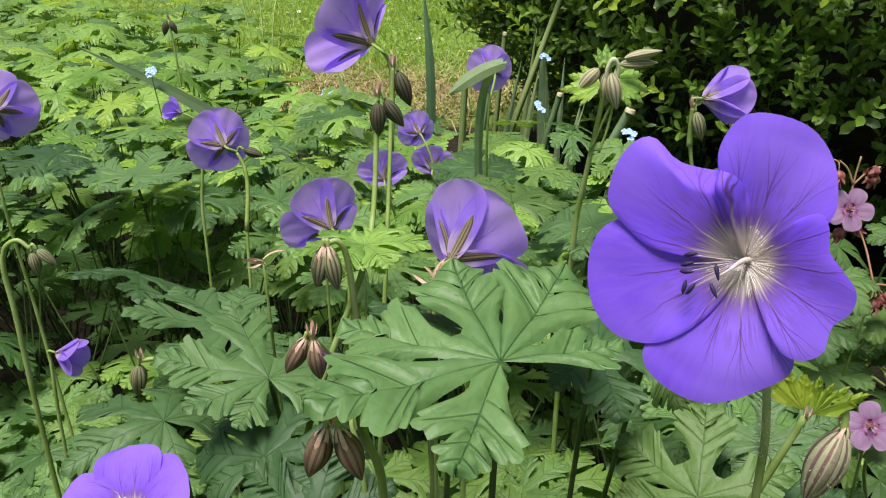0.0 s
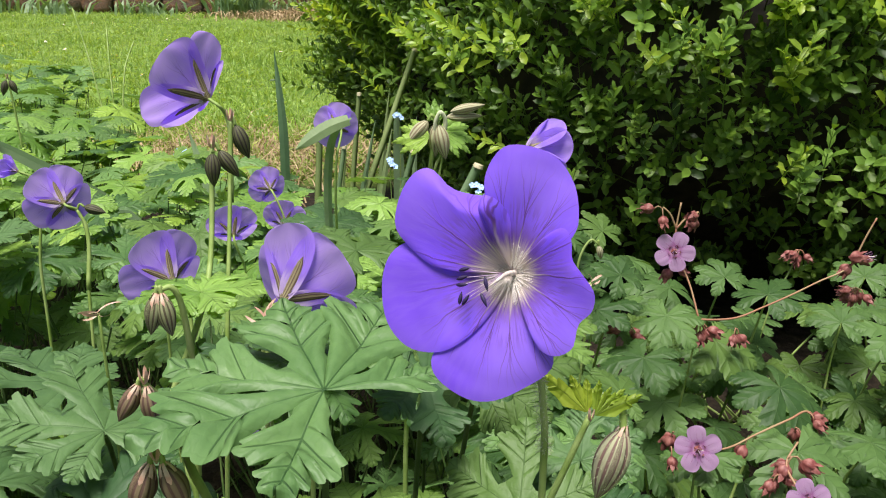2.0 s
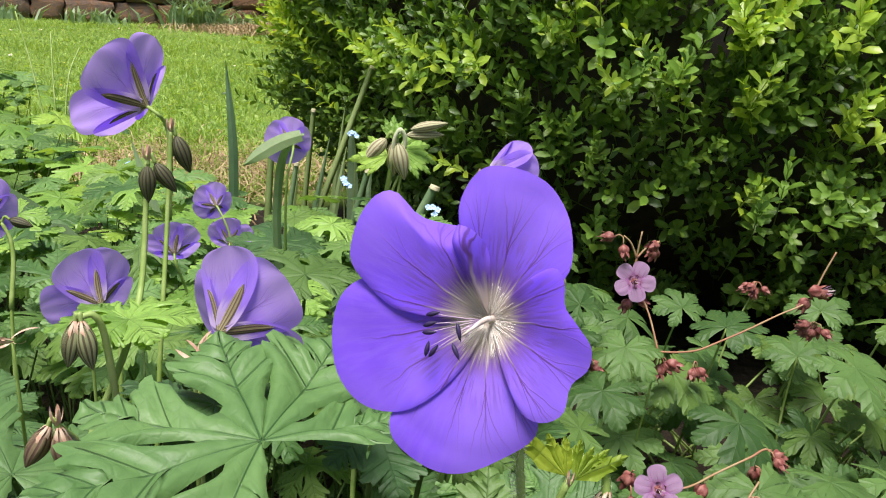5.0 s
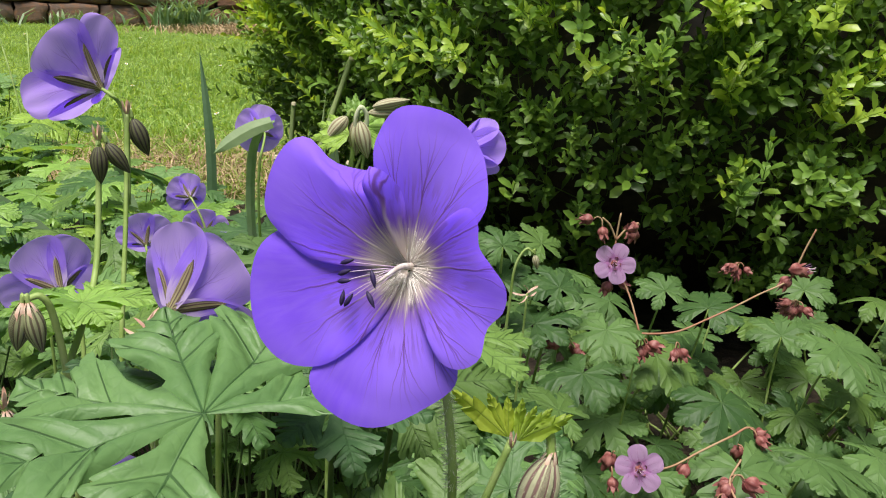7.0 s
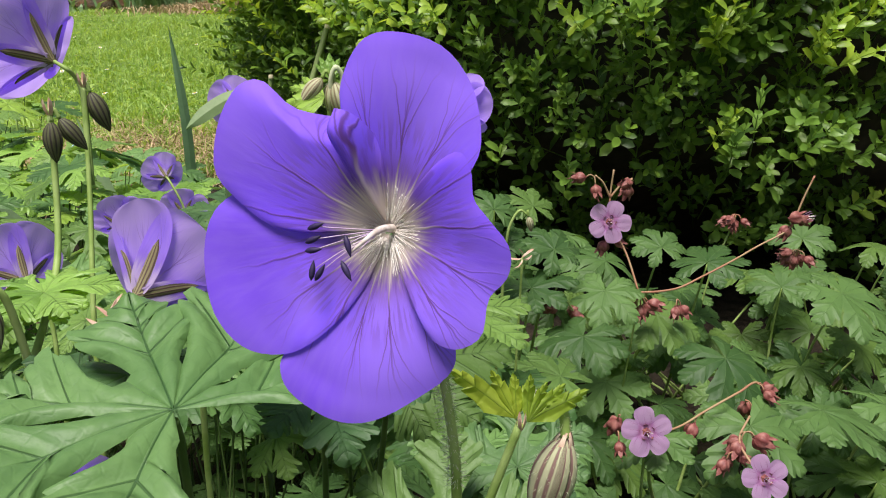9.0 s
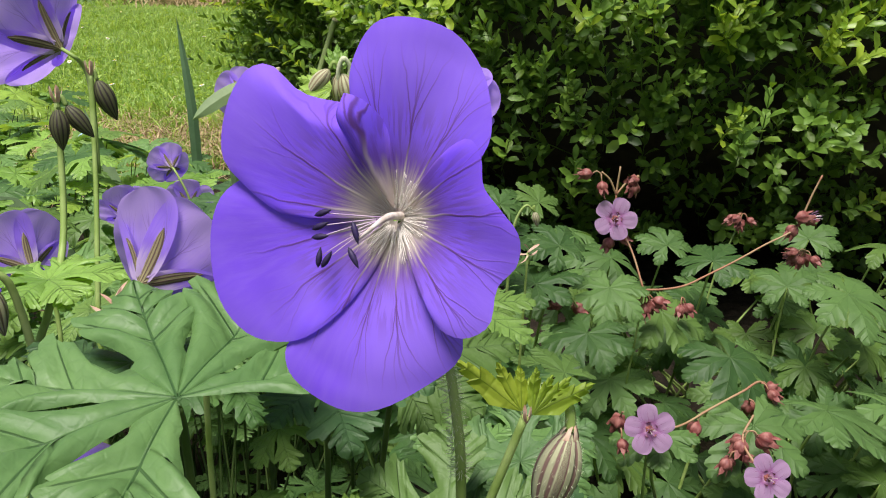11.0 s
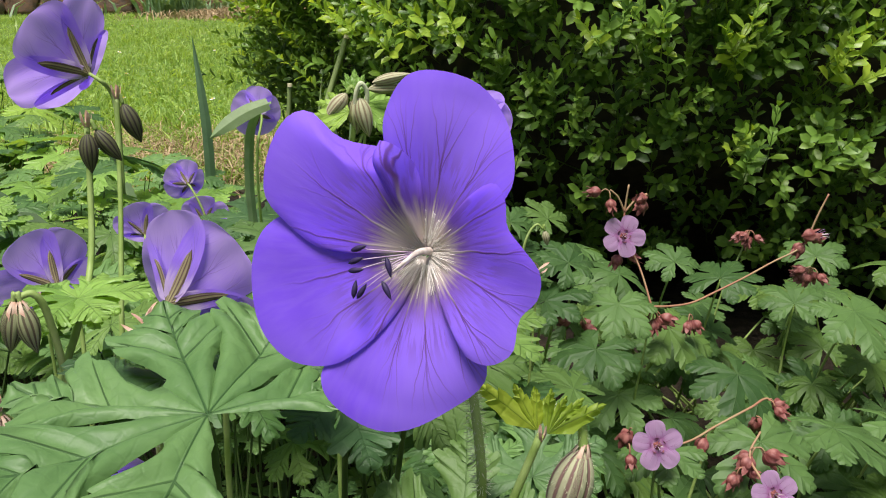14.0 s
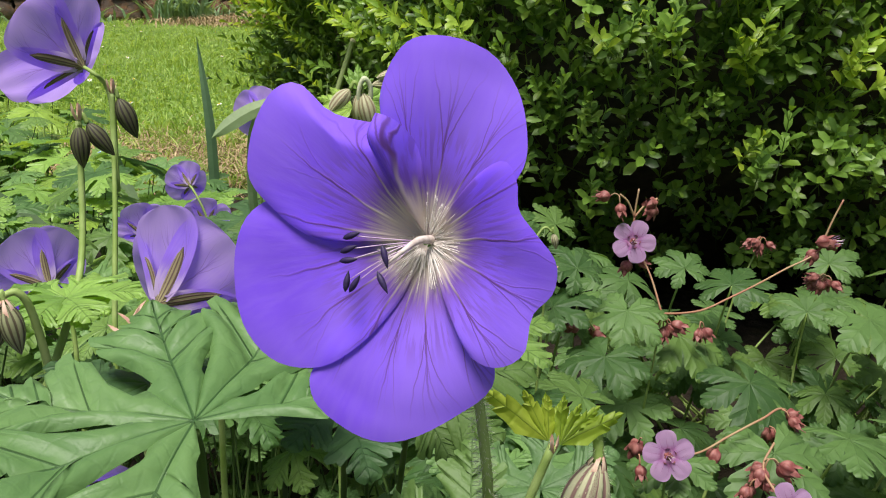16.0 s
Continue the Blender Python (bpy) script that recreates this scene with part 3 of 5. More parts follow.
def cranesbill_leaf(size, seed, droop=0.25, mat=None, fine=False, steps=COARSE):
    r = random.Random(seed)
    degs = (-52, -12, 33, 90, 147, 192, 232)
    lens = (0.62, 0.82, 0.95, 1.0, 0.95, 0.82, 0.62)
    lobes = [(d + r.uniform(-5, 5), size * q * r.uniform(0.92, 1.06)) for d, q in zip(degs, lens)]
    v, f, u = palmate(lobes, HALF_BROAD if fine else HALF_FAR if steps == FAR else HALF_LOBE, 0.33, r.uniform(1.04, 1.18), droop, 0.2, seed, puff=0.02, steps=FINE if fine else steps)
    return mesh("leaf", v, f, mat or M_LEAF, u)


def round_leaf(size, seed, droop=0.2, mat=None, steps=FINE):
    r = random.Random(seed)
    degs = (-46, -4, 42, 90, 138, 184, 226)
    lens = (0.74, 0.88, 0.97, 1.0, 0.97, 0.88, 0.74)
    lobes = [(d + r.uniform(-4, 4), size * q * r.uniform(0.95, 1.04)) for d, q in zip(degs, lens)]
    v, f, u = palmate(lobes, HALF_ROUND, 0.36, r.uniform(0.90, 1.0), droop, 0.07, seed, puff=0.006, steps=steps)
    return mesh("leaf", v, f, mat or M_PLEAF, u)


LEAVES = [cranesbill_leaf(0.045, 100 + k, d) for k, d in enumerate((0.0, 0.1, 0.2, 0.34, 0.18, 0.05, 0.26, 0.12))]
FAR_LEAVES = [cranesbill_leaf(0.045, 180 + k, d, None, False, FAR) for k, d in enumerate((0.0, 0.15, 0.25, 0.34))]
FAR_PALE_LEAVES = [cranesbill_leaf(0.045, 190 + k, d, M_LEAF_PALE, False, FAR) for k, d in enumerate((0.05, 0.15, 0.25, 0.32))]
# near leaves, with their shade painted in by the darker leaf copy
NEAR_LEAVES = [cranesbill_leaf(0.045, 140 + k, d, M_LEAF_SHADED, True) for k, d in enumerate((0.0, 0.1, 0.2, 0.34, 0.18, 0.05, 0.26))]
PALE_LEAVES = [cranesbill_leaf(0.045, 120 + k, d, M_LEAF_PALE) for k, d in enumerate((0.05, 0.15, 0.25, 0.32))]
LOW_LEAVES = [round_leaf(0.05, 220 + k, d, None, COARSE) for k, d in enumerate((0.1, 0.2, 0.3))]
ROUND_LEAVES = [round_leaf(0.05, 200 + k, d) for k, d in enumerate((0.08, 0.16, 0.25, 0.35, 0.2))]


def leaf_pose(at, heading, tip, tilt, size=1.0):
    """at: the stalk's joint; heading: compass of the middle lobe (degrees, 90 is +y); tip: degrees the middle lobe points up; tilt: roll."""
    return Matrix.Translation(at) @ Matrix.Rotation(radians(heading - 90), 4, 'Z') @ Matrix.Rotation(radians(tip), 4, 'X') @ Matrix.Rotation(radians(tilt), 4, 'Y') @ Matrix.Scale(size, 4)


# ---------------------------------------------------------------- ground, wall
def sheet(name, x0, x1, y0, y1, step, fn, mat):
    xs, ys = np.arange(x0, x1 + step / 2, step), np.arange(y0, y1 + step / 2, step)
    verts = [(x, y, fn(x, y)) for y in ys for x in xs]
    w = len(xs)
    faces = [(j * w + i, j * w + i + 1, (j + 1) * w + i + 1, (j + 1) * w + i) for j in range(len(ys) - 1) for i in range(w - 1)]
    return mesh(name, verts, faces, mat)


def ground_z(x, y):
    return 0.012 * math.sin(2.1 * x + 0.6) * math.cos(1.7 * y) + 0.006 * math.sin(9 * x + 4 * y) if abs(x) < 8 and -4 < y < 11 else 0.0


def ring_ground():
    """One sheet: fine near the bed, coarse to the horizon."""
    near = [-12 + 0.3 * k for k in range(81)]
    xs = [-600, -200, -60, -25, *near, 25, 60, 200, 600]
    verts = [(x, y + 4, ground_z(x, y + 4)) for y in xs for x in xs]
    w = len(xs)
    faces = [(j * w + i, j * w + i + 1, (j + 1) * w + i + 1, (j + 1) * w + i) for j in range(w - 1) for i in range(w - 1)]
    return mesh("ground", verts, faces, M_GROUND)


tagged(new("ground", ring_ground()), "dark bed soil running into a mown green lawn", "ground", kind="structure")

wall = thing("stone_wall", (-1.0, 10.3, 0), "rough brown dry stone wall behind the lawn", "wall", kind="structure")
wall_core = bpy.data.meshes.new("core")
bmc = bmesh.new()
bmesh.ops.create_cube(bmc, size=1.0, matrix=Matrix.Translation((-1.0, 10.62, 0.6)) @ Matrix.Diagonal((15, 0.3, 1.2, 1)))
bmc.to_mesh(wall_core)
bmc.free()
wall_core.materials.append(M_JOINTS)
part("core", wall_core, wall, label="dark earth-filled joints")


def stone(seed):
    b = bmesh.new()
    bmesh.ops.create_cube(b, size=1.0)
    bmesh.ops.subdivide_edges(b, edges=b.edges[:], cuts=3, use_grid_fill=True)
    r = random.Random(seed)
    for v in b.verts:
        n = v.co.normalized()
        v.co = v.co.lerp(n * 0.62, 0.3) + 0.10 * noise.noise_vector(v.co * 2.2 + Vector((seed * 7.0, 0, 0))) + Vector([r.uniform(-0.025, 0.025) for _ in range(3)])
    me = bpy.data.meshes.new("stone")
    b.to_mesh(me)
    b.free()
    me.materials.append(M_STONE)
    me.polygons.foreach_set("use_smooth", [True] * len(me.polygons))
    return me


STONES = [stone(k) for k in range(6)]
z = 0.0
for course in range(6):
    h = (0.24, 0.2, 0.22, 0.18, 0.2, 0.22)[course]
    x = -8.0 + rng.uniform(0, 0.4)
    while x < 5.5:
        w = rng.uniform(0.2, 0.55)
        part("stone", STONES[rng.randrange(6)], wall, Matrix.Translation((x + w / 2, 10.42 + rng.uniform(-0.03, 0.03), z + h / 2)) @ Matrix.Diagonal((w * 0.97, 0.3, h * 0.97, 1)))
        x += w
    z += h


slab = thing("garden_stone", (1.03, 0.99, 0), "pale pinkish-grey flat stone beside the pink geraniums", "stone")
part("stone", STONES[2], slab, pose(1.03, 0.99, 0.03, 0, 0, 25) @ Matrix.Diagonal((0.20, 0.14, 0.09, 1))).data = STONES[2].copy()
slab.children[0].data.materials[0] = M_PALESTONE


# ---------------------------------------------------------------- lawn
def blades(count, place, height, width, lean, mat, name):
    """Many grass blades as one mesh. place(n) gives x, y and z of their feet."""
    x, y, z = place(count)
    a = nrng.uniform(0, 2 * np.pi, count)
    h = height * nrng.uniform(0.5, 1.3, count)
    w = width * nrng.uniform(0.6, 1.3, count)
    b = nrng.uniform(0, 2 * np.pi, count)
    ln = lean * nrng.uniform(0.1, 1.0, count) * h
    v = np.zeros((count, 5, 3))
    dx, dy = np.cos(a) * w / 2, np.sin(a) * w / 2
    for k, (t, s, fw) in enumerate(((0, -1, 1), (0, 1, 1), (0.55, 1, 0.8), (0.55, -1, 0.8), (1, 0, 0))):
        v[:, k, 0] = x + s * fw * dx + np.cos(b) * ln * t * t
        v[:, k, 1] = y + s * fw * dy + np.sin(b) * ln * t * t
        v[:, k, 2] = z + h * t * (1 - 0.25 * lean * t)
    o = np.arange(count) * 5
    faces = [q for i in o.tolist() for q in ((i, i + 1, i + 2, i + 3), (i + 3, i + 2, i + 4))]
    return mesh(name, v.reshape(-1, 3), faces, mat, np.tile(((0.5, 0.5),) * 5, (count, 1)), False)


def lawn_place(n):
    y = 2.0 + 8.3 * nrng.random(n) ** 1.9
    x = -0.2 + (nrng.random(n) * 2 - 1) * (0.75 + 0.42 * y)
    keep = y > 2.25 + 0.25 * np.sin(2.2 * x)
    y = np.where(keep, y, y + 0.7)
    return x, y, np.zeros(n)


def patch_place(n):
    """Tufts gathered in patches."""
    cy = 2.5 + 7.5 * nrng.random(70) ** 1.6
    cx = -0.2 + (nrng.random(70) * 2 - 1) * (0.75 + 0.42 * cy)
    k = nrng.integers(0, 70, n)
    return cx[k] + nrng.normal(0, 0.14, n), np.maximum(2.3, cy[k] + nrng.normal(0, 0.14, n)), np.zeros(n)


lawn = thing("lawn_grass", (0, 4, 0), "short bright green lawn grass with clover", "grass", kind="stuff")
part("blades", blades(70000, lawn_place, 0.045, 0.0045, 0.9, M_GRASS, "blades"), lawn)
part("tufts", blades(14000, patch_place, 0.085, 0.006, 1.2, M_GRASS, "tufts"), lawn)
part("clover", blades(24000, lawn_place, 0.032, 0.020, 1.8, M_GRASS, "clover"), lawn)


def straw_place(n):
    y = nrng.normal(2.5, 0.22, n)
    x = nrng.normal(-0.2, 0.3, n)
    return x, y, nrng.uniform(0, 0.02, n)


straw = thing("dry_grass", (-0.2, 2.5, 0), "dry straw-coloured mown grass at the lawn's edge", "dry grass", kind="stuff")
part("stalks", blades(3500, straw_place, 0.06, 0.004, 2.2, M_STRAW, "stalks"), straw)


def bank_place(n):
    x = nrng.normal(0.15, 0.55, n)
    return x, 9.5 + nrng.normal(0, 0.25, n), 0.12 * np.exp(-((x - 0.15) / 0.5) ** 2) * nrng.random(n)


bank = thing("dry_grass", (0.15, 9.5, 0), "pale dry grass heap before the stone wall", "dry grass", kind="stuff")
part("stalks", blades(3500, bank_place, 0.13, 0.012, 1.6, M_STRAW, "stalks"), bank)
for px, n, h in ((-0.95, 150, 0.42), (0.55, 120, 0.38), (-2.9, 60, 0.22), (-1.9, 70, 0.2), (-0.3, 80, 0.28), (-3.6, 80, 0.3)):
    clump = thing("strap_leaf_plant", (px, 9.9, 0), "green strap-leaved clump at the foot of the stone wall", "plant", "wall plants")
    part("leaves", blades(n, lambda c: (nrng.normal(px, 0.16, c), nrng.normal(9.9, 0.1, c), np.zeros(c)), h, 0.04, 1.1, M_IRIS, "leaves"), clump)

DAISY = joined([moved(sepal(0.011, 0.0028, 10, 0), Matrix.Rotation(k * 0.524, 4, 'Z')) for k in range(12)])
DAISY = mesh("rays", DAISY[0], DAISY[1], M_DAISY, DAISY[2])
DISC = mesh("disc", *ovoid(0.004, 0.0045, sides=8, rows=4)[:2], M_YELLOW)
daisy = thing("daisy", (-0.6, 4.2, 0.05), "small white daisy in the lawn", "flower", "lawn daisies")
part("rays", DAISY, daisy, Matrix.Identity(4), local=True)
part("disc", DISC, daisy, Matrix.Identity(4), local=True)
sv, sf, su = tube([(0, 0, 0), (0.003, 0, -0.025), (0, 0, -0.05)], 0.001, 0.001, 5)
part("stem", mesh("stem", sv, sf, M_STEM, su), daisy, Matrix.Identity(4), local=True)
for k in range(80):
    y = rng.uniform(2.8, 8.8)
    copy_thing(daisy, pose(-0.3 + rng.uniform(-1, 0.75) * (0.3 + 0.36 * y), y, rng.uniform(0.045, 0.06), rng.uniform(-25, 25), rng.uniform(-25, 25), rng.uniform(0, 90)))


# ---------------------------------------------------------------- hedge
HEDGE_LINE = spline([(2.3, 0.72, 0), (1.75, 0.86, 0), (1.3, 0.93, 0), (0.9, 0.98, 0), (0.63, 1.04, 0), (0.40, 1.16, 0), (0.25, 1.36, 0), (0.13, 1.62, 0), (0.11, 1.95, 0), (0.3, 2.3, 0), (0.9, 2.5, 0), (1.7, 2.5, 0), (2.4, 2.2, 0), (2.75, 1.5, 0), (2.6, 0.9, 0), (2.3, 0.72, 0)], 10)
HEDGE_TOP = 0.74
HEDGE_RUN = [0.0]
for p, q in zip(HEDGE_LINE, HEDGE_LINE[1:]):
    HEDGE_RUN.append(HEDGE_RUN[-1] + (q - p).length)


HEDGE_FRONT = HEDGE_RUN[100] / HEDGE_RUN[-1]


def along(share):
    """Where on the hedge's line (0..1 by its joints) a share of its length is reached."""
    k = int(np.searchsorted(HEDGE_RUN, share * HEDGE_RUN[-1]))
    return min(0.999, k / (len(HEDGE_LINE) - 1))


def hedge_face(s, h):
    """A place on the hedge's face and its outward normal; s along the line (0..1), h up it (0..1)."""
    k = s * (len(HEDGE_LINE) - 1)
    i = min(int(k), len(HEDGE_LINE) - 2)
    p = HEDGE_LINE[i].lerp(HEDGE_LINE[i + 1], k - i)
    d = (HEDGE_LINE[i + 1] - HEDGE_LINE[i]).normalized()
    out = Vector((-d.y, d.x, 0))
    bulge = 0.06 * math.sin(math.pi * min(1, h)) - 0.09 * max(0, h - 0.82) / 0.18 - 0.17 * max(0.0, 0.36 - h) / 0.36
    bulge += 0.035 * noise.noise((p.x * 4, p.y * 4, h * 3))
    q = p + out * bulge + Vector((0, 0, 0.04 + h * (HEDGE_TOP - 0.04)))
    return q, (out + Vector((0, 0, 0.25 + (0.9 if h > 0.85 else 0)))).normalized()


OVAL = ((0.05, 0.12, 0.0), (0.40, 0.88, 0.04), (0.78, 0.90, 0.02))


def sprig(seed, young, leaves=6, leaf=0.0220):
    """A shoot of paired oval leaves growing along +z, smaller and steeper towards its tip."""
    r = random.Random(seed)
    length = 0.082 * r.uniform(0.8, 1.15)
    bow = Vector((r.uniform(-0.012, 0.012), r.uniform(-0.012, 0.012), 0))
    verts, faces, uvs = tube([(0, 0, -0.02), tuple(bow * 0.4 + Vector((0, 0, length * 0.5))), tuple(bow + Vector((0, 0, length)))], 0.0009, 0.0004, 3, 2)
    for k in range(leaves):
        t = (k + 0.5) / leaves
        for side in (0, 1):
            turn = (k % 2) * math.pi / 2 + side * math.pi + r.uniform(-0.4, 0.4)
            rise = radians(20 + 45 * t ** 1.4 + r.uniform(-16, 16))
            ln = leaf * (1.12 - 0.62 * max(0.0, t - 0.45)) * r.uniform(0.8, 1.12)
            w = ln * (0.245 - 0.06 * t)
            m = Matrix.Translation(bow * t * t + Vector((0, 0, t * length))) @ Matrix.Rotation(turn, 4, 'Z') @ Matrix.Rotation(rise, 4, 'X')
            o = len(verts)
            for y, x, z in OVAL:
                verts += [m @ Vector((-x * w, y * ln, z * ln + 0.28 * x * w)), m @ Vector((0, y * ln, z * ln)), m @ Vector((x * w, y * ln, z * ln + 0.28 * x * w))]
            verts.append(m @ Vector((0, ln, -0.04 * ln)))
            uvs += [(0.5, 0.5)] * 10
            for q in range(2):
                a = o + q * 3
                faces += [(a, a + 1, a + 4, a + 3), (a + 1, a + 2, a + 5, a + 4)]
            faces += [(o + 6, o + 7, o + 9), (o + 7, o + 8, o + 9)]
    return verts, faces, uvs


def sprig_mesh(seed, young):
    v, f, u = sprig(seed, young)
    return mesh("sprig", v, f, M_HYOUNG if young else M_HEDGE, u)


SPRIGS = [sprig(k, False) for k in range(6)]
SPRIG_MESH = [sprig_mesh(k, False) for k in range(6)]
SPRIG_YOUNG = [sprig_mesh(k, True) for k in range(6)]

hedge = thing("hedge", (0.9, 1.6, 0), "clipped dark green small-leaved hedge with pale new shoots", "hedge")


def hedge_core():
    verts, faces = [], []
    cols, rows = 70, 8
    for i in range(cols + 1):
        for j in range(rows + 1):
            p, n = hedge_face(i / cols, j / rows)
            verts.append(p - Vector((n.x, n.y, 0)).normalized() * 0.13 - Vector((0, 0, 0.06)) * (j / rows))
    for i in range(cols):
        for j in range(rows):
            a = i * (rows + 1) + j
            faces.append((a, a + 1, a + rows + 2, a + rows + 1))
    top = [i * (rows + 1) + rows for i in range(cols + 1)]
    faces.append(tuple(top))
    return mesh("core", verts, faces, M_HEDGE_SHADE)


# an added dark sheet behind the sprigs, painted as the hedge's inner shade
part("core", hedge_core(), hedge, label="near-black sheet standing in for the shade inside the hedge")

spots = []
for k in range(9600):
    share = rng.uniform(0.05, 0.97) * HEDGE_FRONT if k < 8600 else rng.uniform(HEDGE_FRONT, 1)
    s, h = min(0.99, along(share) + rng.uniform(0, 0.01)), rng.random() ** 0.85
    p, n = hedge_face(s, h)
    depth = rng.random() ** 1.6 * 0.11
    if h < 0.33 and rng.random() < 0.5 or h < 0.55 and depth < 0.05 and rng.random() < 0.5:
        continue
    hollow = noise.noise((p.x * 13, p.y * 13, p.z * 13)) + 0.5 * noise.noise((p.x * 31, p.y * 31, p.z * 31))
    if depth < 0.06 and hollow < 0.12 - 0.4 * max(0.0, h - 0.5):
        if rng.random() < 0.55:
            continue
        depth += 0.07
    if 0.28 < s < 0.42 and depth < 0.06 and rng.random() < 0.4:
        continue
    p = p - Vector((n.x, n.y, 0)) * (depth - 0.02)
    axis = n + Vector((rng.uniform(-0.6, 0.6), rng.uniform(-0.6, 0.6), rng.uniform(0.1, 1.3)))
    young = depth < 0.04 and rng.random() < (0.05 + min(1.0, max(0.0, h - 0.34) / 0.24)) * (1.5 if s < 0.28 else 0.45 if s < 0.42 else 0.9)
    spots.append((p, axis, young, depth, rng.randrange(6), rng.uniform(0, 360), rng.uniform(0.75, 1.2)))


def inside(x, y):
    """Whether a place lies within the hedge's line."""
    odd = False
    for p, q in zip(HEDGE_LINE, HEDGE_LINE[1:]):
        if (p.y > y) != (q.y > y) and x < p.x + (q.x - p.x) * (y - p.y) / (q.y - p.y):
            odd = not odd
    return odd


for k in range(3000):
    x, y = rng.uniform(0.1, 2.8), rng.uniform(0.65, 2.6)
    if inside(x, y):
        p = Vector((x, y, HEDGE_TOP - 0.03 + rng.uniform(-0.03, 0.03)))
        spots.append((p, Vector((rng.uniform(-0.5, 0.5), rng.uniform(-0.5, 0.5), 1)), rng.random() < 0.6, 0.0, rng.randrange(6), rng.uniform(0, 360), rng.uniform(0.9, 1.35)))
near = sorted((q for q in spots if q[3] < 0.035), key=lambda q: (q[0] - Vector((0.6, 0.9, 0.38))).length)[:300]
chosen = set(id(q) for q in near)
for p, axis, young, _, kind, spin, size in near:
    part("sprig", (SPRIG_YOUNG if young else SPRIG_MESH)[kind], hedge, frame_of(axis, p, spin, size))
for want, mat in ((False, M_HEDGE), (True, M_HYOUNG)):
    vs, fs = [], []
    base_f = [SPRIGS[k][1] for k in range(6)]
    base_v = [np.array([tuple(v) for v in SPRIGS[k][0]]) for k in range(6)]
    o = 0
    for q in spots:
        if q[2] != want or id(q) in chosen:
            continue
        m = np.array(frame_of(q[1], q[0], q[5], q[6]))
        w = base_v[q[4]] @ m[:3, :3].T + m[:3, 3]
        vs.append(w)
        fs += [tuple(i + o for i in f) for f in base_f[q[4]]]
        o += len(w)
    vs = np.concatenate(vs)
    ob = part("foliage", mesh("foliage", vs, fs, mat, np.full((len(vs), 2), 0.5)), hedge, label="pale green new shoots" if want else "dense dark green leaves")
    tagged(ob, kind="stuff")


# ---------------------------------------------------------------- violet geranium: the large bloom
HERO = Vector((0.0634, 0.1615, 0.4863))
HERO_AXIS = Vector((-0.62, -0.74, 0.26))
hero = thing("geranium_flower", (0.082, 0.21, 0), "large open violet-blue geranium flower on a hairy green stem", "flower", "violet geranium flowers")
HM = frame_of(HERO_AXIS, HERO)
HERO_PETALS = (
    dict(keys=((27, 3), (29, 11.4), (40, 18.4), (50, 21.4), (62, 24.6), (75, 27.2), (90, 27.7), (100, 27.1), (108, 24.4), (114, 20.4), (116, 13), (114, 3)), lift=-0.0010, lean=0.0006, reflex=0.0026, phase=0.6),
    dict(keys=((233, 3), (237, 12.5), (236, 21), (237, 26.2), (244, 28.7), (259, 29.1), (274, 27.7), (292, 24.4), (309, 22), (316, 17.5), (320, 3)), lift=-0.0010, lean=-0.0006, reflex=0.0028, phase=2.9),
    dict(keys=((88, 3), (88, 8.4), (91, 12), (98, 16), (110, 17.2), (122, 18.4), (133, 22), (137, 29), (145, 30), (158, 29.2), (169, 27.4), (177, 22), (187, 15), (190, 3)), lift=0.0013, lean=0.0003, phase=4.0, roll=(0.29, 0.0074)),
    dict(keys=((164, 3), (168, 14), (173, 24), (182, 28.6), (195, 31), (212, 31.4), (226, 29.2), (239, 23.6), (249, 16.5), (258, 9), (262, 3)), lift=-0.0008, lean=0.0016, reflex=0.0010, phase=5.1),
    dict(keys=((-48, 3), (-49, 11), (-49, 17.6), (-42, 20.8), (-31, 22.1), (-18, 20.3), (-8, 21.9), (2, 21.8), (12, 19.0), (22, 17.1), (34, 18.1), (43, 17.9), (48, 14), (44, 3)), lift=0.0004, lean=0.0009, phase=1.2))
for args in HERO_PETALS:
    v, f, u = fan_petal(**args)
    part("petal", mesh("petal", v, f, M_PETAL, u), hero, HM)
for k in range(5):
    part("sepal", HERO_SEPAL, hero, HM @ Matrix.Translation((0, 0, -0.0042)) @ Matrix.Rotation(radians(72 * k + 10), 4, 'Z'), "striped green sepal")
# dark anthers on bowed filaments, leaning to one side
for x, y, lie in ((-7.3, -0.3, 24), (-7.5, -2.2, 28), (-7.3, -3.7, 14), (-7.1, -6.6, 88), (-5.8, -6.7, 62), (-1.6, -5.6, -52), (-1.7, -2.1, -66)):
    tip = Vector((x * 0.001, y * 0.001, 0.009))
    fv, ff, fu = filament((0, 0, 0.003), tip, 0.00011, 0.0012)
    fil = part("stamen", mesh("stamen", fv, ff, M_STYLE, fu), hero, HM)
    ov, of, ou = ovoid(0.0030 if x < -2 else 0.0034, 0.00047, sides=8, rows=6)
    am = HM @ Matrix.Translation(tip) @ Matrix.Rotation(radians(lie), 4, 'Z') @ Matrix.Rotation(radians(90), 4, 'Y') @ Matrix.Translation((0, 0, -0.0015))
    part("anther", mesh("anther", ov, of, M_ANTHER, ou), fil, am, "dark blue-black anther")
cv, cf, cu = tube([(0.0010, 0.0004, 0.001), (0.0008, 0.0002, 0.005), (-0.0002, -0.0016, 0.0075), (-0.0020, -0.0036, 0.0080)], 0.0007, 0.00010, 9)
part("pistil", mesh("pistil", cv, cf, M_PISTIL, cu), hero, HM, "pale cream pistil")
fringe = []
